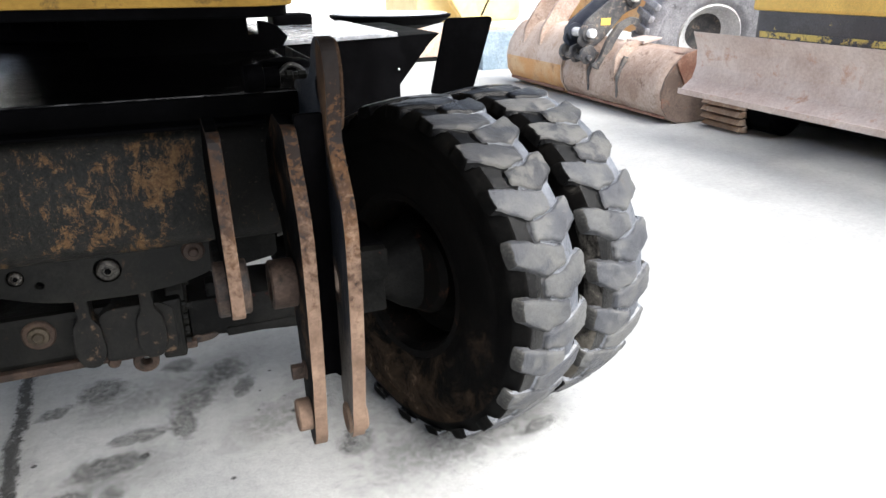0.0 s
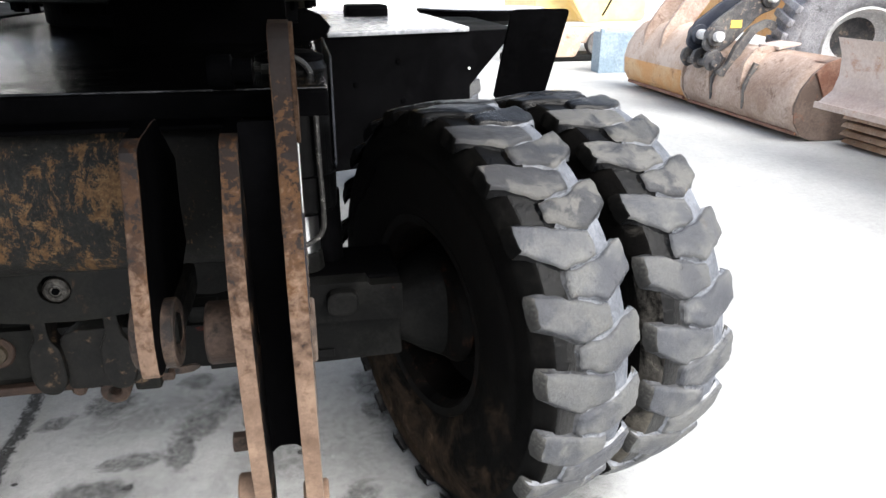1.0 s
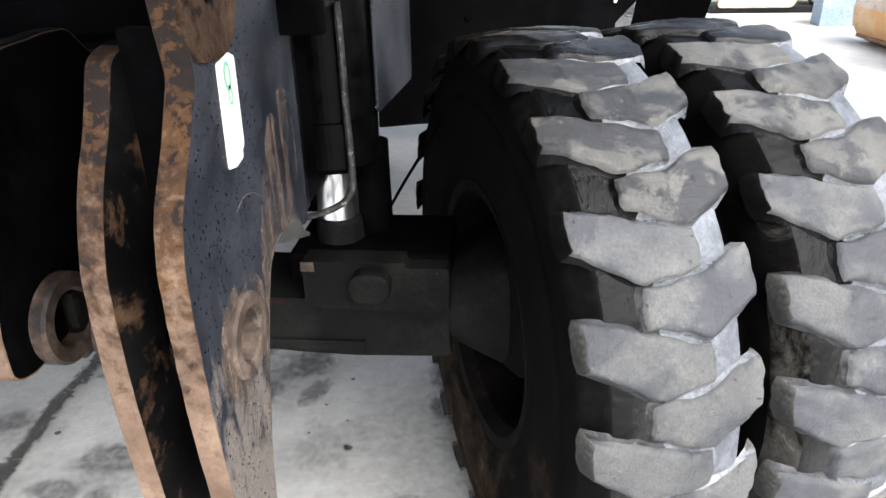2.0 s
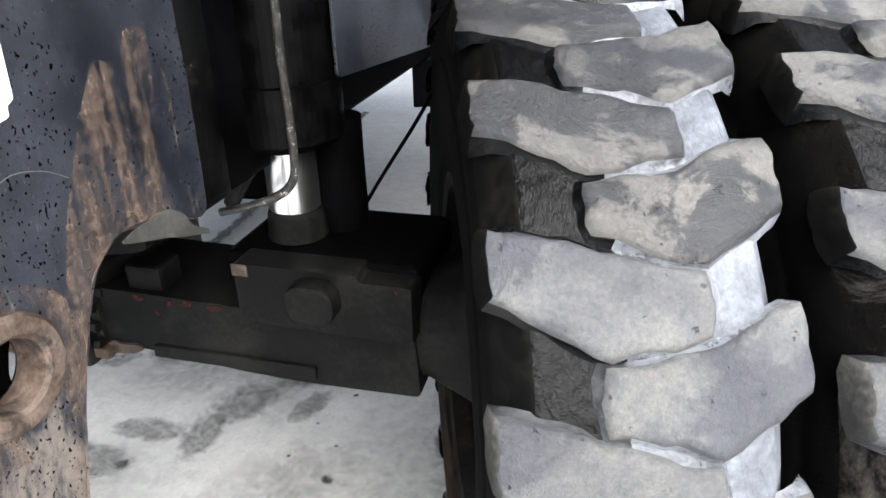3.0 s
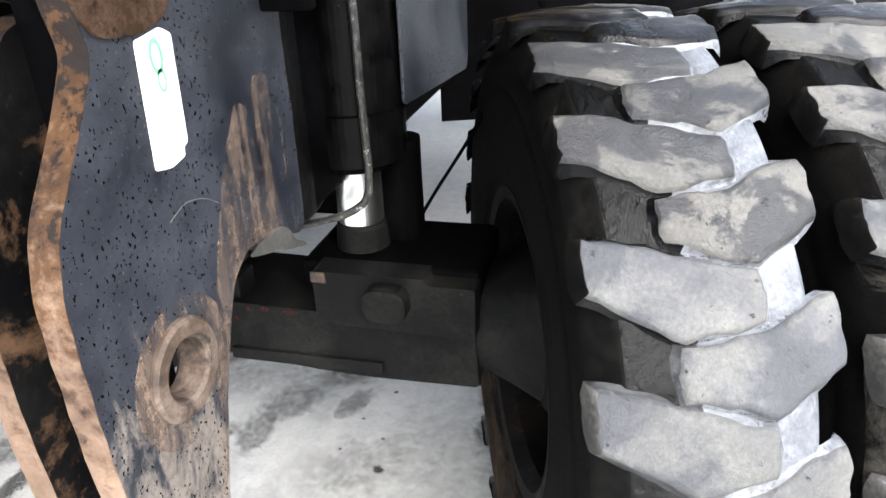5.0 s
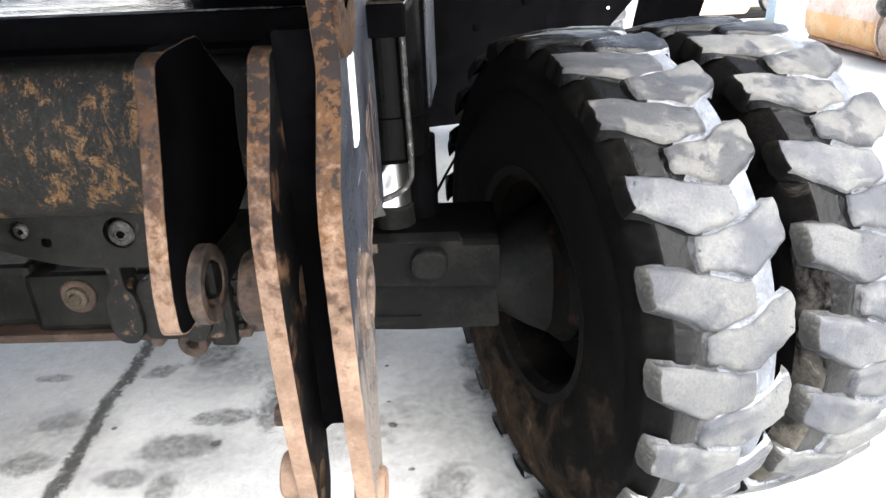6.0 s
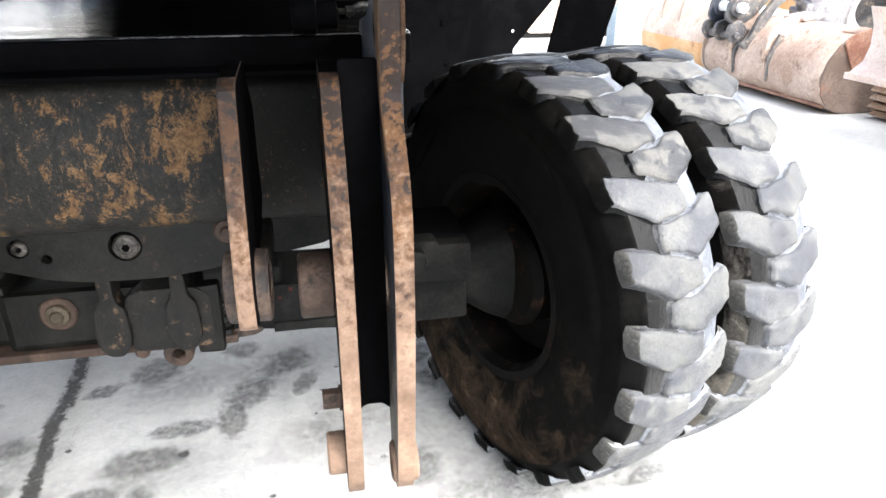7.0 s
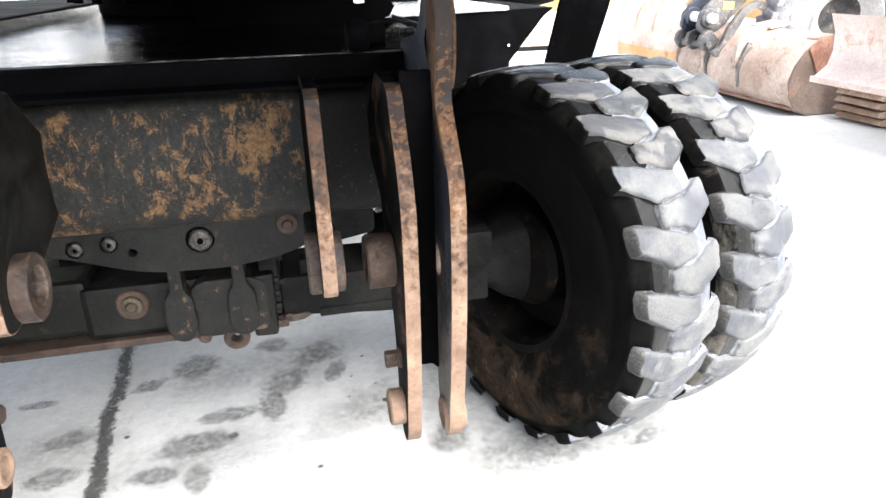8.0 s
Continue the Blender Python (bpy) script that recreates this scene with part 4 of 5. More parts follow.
part("oil_pipe", tube([(-0.47, -0.045, 1.205), (-0.435, -0.045, 1.228), (-0.395, -0.043, 1.20), (-0.386, -0.042, 1.13), (-0.384, -0.044, 0.98), (-0.381, -0.045, 0.84), (-0.388, -0.050, 0.795), (-0.415, -0.058, 0.772), (-0.46, -0.06, 0.755), (-0.52, -0.05, 0.735)], 0.0070, 10), M_pipe, barrel, "thin steel oil pipe spattered with dirt")
part("guard_plate", prism(rounded([(0.045, 1.22), (0.045, 0.937), (0.58, 0.897), (0.60, 0.92), (0.60, 1.22)], 0.012, 3), "x", -0.342, -0.336, 0.002), M_face, barrel, "speckled blue-black guard strip")
part("guard_post", lathe([(0.655, 0.0), (0.655, 0.046), (0.80, 0.044), (0.86, 0.044), (0.86, 0.0)], "z", (CX + 0.062, CY + 0.062, 0), 32), M_black, barrel, "black tube behind the rod")
part("hose", tube([(-0.50, -0.07, 1.16), (-0.502, -0.085, 1.08), (-0.498, -0.085, 1.0), (-0.485, -0.07, 0.945), (-0.478, -0.03, 0.925)], 0.010, 10), M_barrel, digger, "black hose with mud spatter")
part("fitting", hexbolt("y", (-0.497, -0.085, 0.972), 0.012, 0.018), M_bolt, digger, "dull hose fitting")
part("hose_block", roughened(box(-0.71, -0.49, 0.10, 0.15, 0.692, 0.90, 0.01), 0.003, 15), M_black, digger, "black block behind the hoses")
part("valve_block", roughened(box(-0.53, -0.47, -0.06, 0.12, 0.88, 1.10, 0.008), 0.002, 15), M_black, digger, "black valve block")
part("hose", tube([(-0.55, 0.03, 0.72), (-0.50, -0.01, 0.775), (-0.47, 0.03, 0.85), (-0.50, 0.10, 1.0)], 0.014, 10), M_hose, digger, "black hose")
part("cable", tube([(-0.348, 0.13, 0.68), (-0.31, 0.15, 0.745), (-0.25, 0.17, 0.84), (-0.20, 0.19, 0.93)], 0.0036, 8), M_black, digger, "thin black cable")
# cross fitting at the top of the bracket
fitting = part("lock_cylinder", lathe([(-0.590, 0.0), (-0.590, 0.030), (-0.582, 0.034), (-0.545, 0.034), (-0.542, 0.026), (-0.506, 0.026), (-0.500, 0.0)], "x", (0, -0.28, 1.226), 32), M_black, digger, "black lock cylinder")
part("fitting", lathe([(-0.502, 0.0), (-0.502, 0.006), (-0.490, 0.006), (-0.488, 0.011), (-0.474, 0.011), (-0.472, 0.007), (-0.460, 0.007), (-0.458, 0.010), (-0.440, 0.010), (-0.432, 0.0)], "x", (0, -0.29, 1.232), 6), M_cast, fitting, "tarnished dark fitting")

# front axle: centre casting, tube, beam to the wheel
axle = part("axle_centre", roughened(box(-1.32, -0.80, -0.07, 0.28, 0.445, 0.600, 0.02), 0.003, 9), M_cast, digger, "dark cast axle centre")
part("bottom_rail", box(-1.62, -0.79, -0.085, 0.02, 0.425, 0.448, 0.005), M_rail, axle, "rusty lower rail")
part("axle_arm", box(-1.75, -1.30, -0.06, 0.22, 0.46, 0.62, 0.02), M_cast, axle, "cast axle arm")
part("bolt_pad", roughened(drum("y", (-1.190, -0.07, 0.545), 0.043, -0.010, 0.01, 0.004, 32), 0.002, 40), M_rail, axle, "round rust-stained pad")
part("bolt", lathe([(-0.026, 0.0), (-0.026, 0.012), (-0.020, 0.016), (-0.018, 0.026), (-0.008, 0.029), (0.0, 0.029)], "y", (-1.190, -0.07, 0.545), 28), M_brass, axle, "tarnished flanged bolt head")
for x in (-1.066, -0.905):
    lug = rounded([(x - 0.016, 0.66), (x + 0.016, 0.66), (x + 0.018, 0.590), (x + 0.036, 0.565), (x + 0.041, 0.48), (x + 0.020, 0.438), (x - 0.020, 0.438), (x - 0.041, 0.48), (x - 0.036, 0.565), (x - 0.018, 0.590)], 0.020, 4)
    part("casting_lug", roughened(prism(lug, "y", -0.122, -0.05, 0.008), 0.0015, 30), M_clamp, axle, "rounded cast lug")
part("housing", roughened(prism(rounded([(-1.035, 0.438), (-1.035, 0.585), (-1.00, 0.602), (-0.88, 0.602), (-0.838, 0.58), (-0.838, 0.438)], 0.02, 3), "y", -0.104, -0.02, 0.008), 0.002, 22), M_clamp, axle, "rust-spotted housing between the clamps")
part("lug_ring", bush("y", (-0.936, -0.06, 0.412), 0.036, 0.014, -0.03, 0.02, 32), M_rail, axle, "rusty lifting ring")
part("nipple", drum("y", (-1.02, -0.07, 0.425), 0.018, -0.02, 0.02, 0.006, 20), M_rail, axle, "small rusty plug")
part("casting_edge", roughened(box(-0.885, -0.818, -0.10, 0.10, 0.412, 0.60, 0.012), 0.004, 25), M_cast, axle, "notched casting flange")
for z in (0.452, 0.49, 0.53, 0.57):
    part("bolt", hexbolt("x", (-0.818, -0.075, z), 0.011, 0.014, 0.0, 1), M_cast, axle)

beam = part("axle_beam", roughened(prism(rounded([(-0.80, 0.566), (-0.50, 0.561), (-0.47, 0.600), (-0.20, 0.600), (-0.19, 0.424), (-0.40, 0.420), (-0.53, 0.425), (-0.74, 0.445), (-0.80, 0.420)], 0.012, 3), "y", -0.06, 0.165, 0.012), 0.0015, 12), M_axle, digger, "charcoal painted axle beam with red overspray")
part("upper_pad", prism(rounded([(-0.492, 0.560), (-0.44, 0.554), (-0.19, 0.548), (-0.19, 0.652), (-0.275, 0.652), (-0.280, 0.664), (-0.492, 0.664)], 0.006, 3), "y", -0.088, -0.03, 0.006), M_axle, beam, "raised machined pad")
yoke = [[(-0.23, 0.085, 0.100), (-0.18, 0.092, 0.104)], [(-0.12, 0.135, 0.10), (-0.06, 0.155, 0.13)], [(-0.03, 0.16, 0.135), (-0.02, 0.10, 0.1)]]
b = bmesh.new()
rings = []
for x, hz, hy in [r for pair in yoke for r in pair]:
    rings.append([b.verts.new((x, 0.06 + hy * 1.1 * math.copysign(abs(math.cos(a)) ** 0.6, math.cos(a)), 0.525 + hz * math.copysign(abs(math.sin(a)) ** 0.6, math.sin(a)))) for a in (2 * math.pi * k / 28 for k in range(28))])
for p, q in zip(rings, rings[1:]):
    for k in range(28):
        b.faces.new((p[k], p[(k + 1) % 28], q[(k + 1) % 28], q[k]))
b.faces.new(rings[0])
b.faces.new(rings[-1])
bmesh.ops.recalc_face_normals(b, faces=b.faces)
part("yoke", roughened(b, 0.002, 14), M_axle, beam, "flared cast yoke at the wheel end", smooth=True)
part("pad_bolt", prism(rounded([(-0.389, 0.652), (-0.307, 0.652), (-0.307, 0.585), (-0.389, 0.585)], 0.034, 6), "y", -0.122, -0.08, 0.007), M_axle, beam, "rounded pad stop")
part("cast_ear", roughened(box(-0.745, -0.672, -0.045, 0.02, 0.545, 0.610, 0.008), 0.002, 20), M_axle, beam, "cast ear on the beam")
part("rib", box(-0.70, -0.377, -0.069, -0.05, 0.436, 0.462, 0.003), M_axle, beam, "low cast rib")
for x, z, w in ((-0.715, 0.557, 0.015), (-0.615, 0.555, 0.010), (-0.560, 0.553, 0.016), (-0.650, 0.553, 0.006), (-0.68, 0.528, 0.006)):
    part("overspray", roughened(prism(worn(rounded([(x - w, z), (x - w * 0.4, z - 0.007), (x + w * 0.5, z - 0.006), (x + w, z + 0.001), (x + w * 0.3, z + 0.006), (x - w * 0.5, z + 0.005)], 0.003, 2), 0.006, 0.003), "y", -0.0618, -0.0598, 0.0), 0.0005, 60), M_overspray, beam, "red paint overspray")
part("rust_flakes", roughened(prism(worn(rounded([(-0.815, 0.437), (-0.795, 0.455), (-0.765, 0.450), (-0.735, 0.458), (-0.725, 0.446), (-0.748, 0.434), (-0.785, 0.428)], 0.006, 2), 0.006, 0.004), "y", -0.066, -0.058, 0.0), 0.002, 60), M_scraped, beam, "loose orange rust flakes")
part("rust_chip", roughened(box(-0.494, -0.466, -0.0905, -0.0875, 0.642, 0.663, 0.001), 0.002, 60), M_scraped, beam, "rusty corner chip")
part("tube_flange", bush("x", (-0.835, 0.06, 0.555), 0.135, 0.05, -0.022, 0.03, 44), M_cast, digger, "round axle flange")
for k in range(10):
    a = 2 * math.pi * k / 10
    part("bolt", hexbolt("x", (-0.805, 0.06 + 0.115 * math.cos(a), 0.555 + 0.115 * math.sin(a)), 0.012, 0.016, 0.0, 1), M_cast, digger, "flange bolt")
part("axle_cover", box(-0.53, -0.19, -0.045, 0.18, 0.600, 0.662, 0.01), M_black, digger, "oily top of the axle")


# ---- tyres and rims ----
R = 0.575
EDGE = 0.131
LUGS = 22
PITCH = 360 / LUGS


def between_points(points, u):
    for (a, b), (c, d) in zip(points, points[1:]):
        if u <= c + 1e-9:
            return b + (d - b) * (u - a) / (c - a)
    return points[-1][1]


LEFT = ([(-0.131, 0.0), (-0.05, -2.6), (0.044, -5.8)], [(-0.131, -5.8), (-0.036, -11.8), (0.044, -10.0)])
RIGHT = ([(-0.036, -4.8), (0.045, -3.8), (0.131, 0.0)], [(-0.036, -9.2), (0.050, -11.8), (0.100, -9.2), (0.131, -7.0)])


def lug_mesh(outline, seed, height=0.0165):
    """One worn tread block, curved with the tyre, its foot wider than its top; local axis x along the axle."""
    top, low = outline
    nu, nt = 13, 8
    u0, u1 = top[0][0], top[-1][0]
    bm = bmesh.new()

    def at(u, th, r):
        jitter = Vector(noise.noise_vector((u * 60 + seed * 7.3, th * 0.7, r * 40))) * 0.0040 + Vector(noise.noise_vector((u * 150 + seed * 3.1, th * 1.6, r * 90))) * 0.0018
        return Vector((u, -r * math.cos(radians(th)), r * math.sin(radians(th)))) + jitter

    def crown(u):
        return R - 0.010 * (abs(u) / EDGE) ** 2.2 - 0.003 * abs(noise.noise((u * 18, seed * 3.1, 0)))

    rows = []
    for a in range(nu + 1):
        u = u0 + (u1 - u0) * a / nu
        t0 = between_points(top, u) + 0.9 * noise.noise((u * 26, seed * 5.7, 1.3))
        t1 = between_points(low, u) + 0.9 * noise.noise((u * 26, seed * 5.7, 8.9))
        inset = 0.45 - (0.07 * abs(t1 - t0) if a in (0, nu) else 0.0)
        rows.append([(u, t0 - inset + (t1 - t0 + 2 * inset) * b / nt) for b in range(nt + 1)])
    verts = [[bm.verts.new(at(u, th, crown(u))) for u, th in row] for row in rows]
    for a in range(nu):
        for b in range(nt):
            bm.faces.new((verts[a][b], verts[a][b + 1], verts[a + 1][b + 1], verts[a + 1][b]))
    ring = [(0, b) for b in range(nt)] + [(a, nt) for a in range(nu)] + [(nu, b) for b in range(nt, 0, -1)] + [(a, 0) for a in range(nu, 0, -1)]

    def loop(grow, drop, shoulder):
        made = []
        for a, b in ring:
            u, th = rows[a][b]
            gu = grow if a == nu else -grow if a == 0 else 0
            gt = 0
            if b == 0:
                gt = math.degrees(grow / R)
            elif b == nt:
                gt = -math.degrees(grow / R)
            uu, dd = u + gu, drop
            if abs(u) > EDGE - 0.001:
                dd = drop * shoulder
                uu = u + (0.010 if u > 0 else -0.010) * (drop / height)
            made.append(bm.verts.new(at(uu, th + gt, crown(u) - dd)))
        return made

    loops = [[verts[a][b] for a, b in ring], loop(0.0042, 0.0010, 1.0), loop(0.0080, 0.0036, 1.0), loop(0.0100, 0.0082, 1.15), loop(0.0128, height * 0.76, 1.9), loop(0.0185, height, 2.6)]
    k = len(ring)
    for a, b in zip(loops, loops[1:]):
        for n in range(k):
            bm.faces.new((a[n], b[n], b[(n + 1) % k], a[(n + 1) % k]))
    bmesh.ops.recalc_face_normals(bm, faces=bm.faces)
    for turn in range(2):
        bmesh.ops.smooth_vert(bm, verts=bm.verts[:], factor=0.30, use_axis_x=True, use_axis_y=True, use_axis_z=True)
    mesh = bpy.data.meshes.new("tread_lug")
    bm.faces.index_update()
    for f in bm.faces:
        f.smooth = True
        c = f.calc_center_median()
        step = (f.index - nu * nt) // k if f.index >= nu * nt else -1
        end = step >= 1 and abs(c.x) > EDGE - 0.003
        # block feet: inner side shaded, outer side sky-lit, by colour alone
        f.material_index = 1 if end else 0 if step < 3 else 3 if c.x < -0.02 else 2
    bm.to_mesh(mesh)
    bm.free()
    mesh.materials.append(M_lug)
    mesh.materials.append(M_shoulder)
    mesh.materials.append(M_silt)
    mesh.materials.append(M_groove)
    return mesh


LUG_MESHES = [[lug_mesh(o, s + 10 * k) for s in range(5)] for k, o in enumerate((LEFT, RIGHT))]


side_profile = [(0.108, 0.272), (0.120, 0.285), (0.124, 0.305), (0.128, 0.312), (0.130, 0.335), (0.135, 0.38), (0.137, 0.42), (0.135, 0.450), (0.131, 0.455), (0.134, 0.467), (0.133, 0.487), (0.129, 0.508), (0.124, 0.522), (0.115, 0.536), (0.108, 0.5465), (0.104, 0.5525), (0.100, 0.5562), (0.093, 0.5578), (0.05, 0.5592)]
profile = [(-u, r) for u, r in side_profile] + [(0.0, 0.560)] + side_profile[::-1]
carcass = lathe(profile, "x", (0, 0, 0), 84)
for v in carcass.verts:
    v.co += Vector(noise.noise_vector(v.co * 14)) * 0.0015
for f in carcass.faces:
    c = f.calc_center_median()
    # inner shoulder goes near black: the body's shade put into its colour
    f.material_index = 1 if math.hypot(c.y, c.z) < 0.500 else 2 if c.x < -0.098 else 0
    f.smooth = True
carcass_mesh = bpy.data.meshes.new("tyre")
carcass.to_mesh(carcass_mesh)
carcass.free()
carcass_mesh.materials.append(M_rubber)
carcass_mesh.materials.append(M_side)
carcass_mesh.materials.append(M_shoulder)


def tyre(m, turn, shoulder):
    """A tyre with its tread blocks; turn is where its first left block begins, in degrees above the front."""
    ob = new("tyre", carcass_mesh)
    ob["label"] = "worn dual tyre with dusty chevron blocks"
    ob.parent = digger
    ob.matrix_basis = m
    ob.material_slots[2].link = "OBJECT"
    ob.material_slots[2].material = shoulder
    for k in range(LUGS):
        for side in (0, 1):
            piece = new("tread_lug", LUG_MESHES[side][(k * 3 + side * 2) % 5])
            piece.parent = ob
            where = turn + k * PITCH + side * 8.0
            piece.matrix_basis = Matrix.Rotation(-radians(where), 4, "X")
            # blocks turn darker by height: wetness plus shade put into the colour
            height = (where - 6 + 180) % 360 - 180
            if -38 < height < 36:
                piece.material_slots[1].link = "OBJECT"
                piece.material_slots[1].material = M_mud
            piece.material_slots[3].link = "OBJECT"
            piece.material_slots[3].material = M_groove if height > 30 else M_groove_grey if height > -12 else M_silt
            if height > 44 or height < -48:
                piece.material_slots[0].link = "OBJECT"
                piece.material_slots[0].material = M_lug_wet_shaded if height > 76 else M_lug_shaded
    return ob


RIM = [(-0.118, 0.262), (-0.122, 0.285), (-0.112, 0.290), (-0.108, 0.272), (-0.085, 0.258), (0.03, 0.250), (0.03, 0.242), (-0.09, 0.246)]
DISC = [(0.028, 0.246), (0.022, 0.235), (0.045, 0.20), (0.060, 0.15), (0.060, 0.09), (0.050, 0.085), (0.050, 0.15), (0.035, 0.195), (0.012, 0.235)]


def rim(m):
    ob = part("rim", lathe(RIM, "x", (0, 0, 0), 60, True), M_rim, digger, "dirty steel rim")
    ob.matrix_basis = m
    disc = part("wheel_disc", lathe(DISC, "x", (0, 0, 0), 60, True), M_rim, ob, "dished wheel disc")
    for k in range(10):
        a = 2 * math.pi * k / 10
        part("wheel_nut", hexbolt("x", (0.050, 0.12 * math.cos(a), 0.12 * math.sin(a)), 0.016, 0.02, 0.0, -1), M_rim, disc)
    part("flange_ring", lathe([(0.10, 0.25), (0.122, 0.285), (0.112, 0.29), (0.104, 0.27)], "x", (0, 0, 0), 60, True), M_rim, ob)
    return ob


def hub(m):
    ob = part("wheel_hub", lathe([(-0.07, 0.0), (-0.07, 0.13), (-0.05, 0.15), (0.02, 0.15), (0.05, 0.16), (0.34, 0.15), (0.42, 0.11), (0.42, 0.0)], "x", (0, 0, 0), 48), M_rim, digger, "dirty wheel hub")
    ob.matrix_basis = m
    return ob


STEER = 18.8
KING = 0.091
DUAL = 0.316
Z_HUB = 0.530


def dual(kx, ky, yaw, flip, turns):
    base = pose(kx, ky, Z_HUB, 0, 0, yaw + (180 if flip else 0)) @ Matrix.Translation((0.069, 0.035 if flip else -0.035, 0))
    hub(base)
    for k, turn in enumerate(turns):
        m = base @ Matrix.Translation((DUAL * k, 0, 0))
        tyre(m, turn, M_caked if k else M_shoulder)
        rim(m @ (Matrix.Identity(4) if k == 0 else Matrix.Rotation(math.pi, 4, "Z")))


dual(-KING, 0.0, STEER, False, (44.3, 46.8))
dual(2 * MID + KING, 0.0, STEER, True, (20.0, 31.0))
dual(0.19, 3.15, 0.0, False, (12.0, 3.0))
dual(-1.87, 3.15, 0.0, True, (5.0, 17.0))

# tool box between the wheels, its flap, rear fender and what stands on it
def slanted(bm):
    """The box's front runs at a slant across the machine."""
    for v in bm.verts:
        if v.co.y < 1.6:
            v.co.y += 0.36 * (v.co.x - 0.31)
    return bm


toolbox = part("tool_box", slanted(prism([(-0.50, 0.655), (0.312, 0.655), (0.312, 0.956), (0.50, 1.145), (0.56, 1.185), (-0.30, 1.185), (-0.50, 1.10)], "y", 1.25, 2.30, 0.006)), M_black, digger, "black sheet steel tool box")
part("box_lid", slanted(roughened(box(-0.305, 0.30, 1.235, 2.32, 1.183, 1.203, 0.006), 0.001, 6)), M_lid, toolbox, "wet pale lid of the tool box")
# white disc stands in for bright light through a drilled hole
for x, z in ((0.305, 1.03),):
    part("bolt", drum("y", (x, 1.25, z), 0.006, -0.006, 0.002, 0.001, 16), M_tag, toolbox, "white disc for light through a drilled hole")
for x, z in ((-0.02, 1.08), (0.0, 0.92), (-0.2, 1.0)):
    part("bolt", hexbolt("y", (x, 1.25 + 0.36 * (x - 0.31), z), 0.012, 0.01), M_black, toolbox)
part("filler_block", roughened(box(-0.165, 0.055, 2.02, 2.26, 1.19, 1.26, 0.02), 0.004, 12), M_black, digger, "black block on the lid")
bm = prism(rounded([(0.262, 0.99), (0.452, 0.99), (0.490, 1.302), (0.286, 1.300)], 0.02, 3), "y", -0.007, 0.007, 0.002)
for v in bm.verts:
    v.co.y += 0.70 - (v.co.z - 0.99) * 0.36
part("mud_flap", bm, M_black, digger, "black steel mud flap")
fender = part("rear_fender", lathe([(1.105, 0.0), (1.115, 0.22), (1.15, 0.36), (1.19, 0.42), (1.205, 0.425), (1.21, 0.40), (1.21, 0.0)], "z", (0.76, 2.80, 0), 56), M_black, digger, "rounded black rear fender")
part("fender_top", lathe([(1.212, 0.0), (1.212, 0.40), (1.216, 0.39), (1.218, 0.0)], "z", (0.76, 2.80, 0), 56), M_lid, fender, "wet top of the fender")
part("red_hose", tube([(0.02, 2.42, 0.36), (0.10, 2.40, 0.40), (0.2, 2.45, 0.38), (0.3, 2.5, 0.33)], 0.018, 10), M_red, digger, "faded red hose")
part("prop_shaft", drum("y", (-1.02, 0, 0.60), 0.06, 0.28, 2.9, 0.006, 28), M_black, digger, "black propeller shaft")
part("rear_axle", box(-1.85, 0.15, 3.0, 3.3, 0.46, 0.66, 0.03), M_black, digger, "black rear axle")
part("transmission", roughened(box(-1.35, -0.90, 1.2, 2.1, 0.62, 0.85, 0.03), 0.004, 8), M_black, digger, "dark gearbox housing")

# ---- the yard behind ----
SHELL = [(4.60, 0.03), (4.25, 0.0), (4.08, 0.012), (3.96, 0.07), (3.88, 0.18), (3.86, 0.33), (3.90, 0.47), (3.99, 0.60), (4.10, 0.69), (4.24, 0.725)]


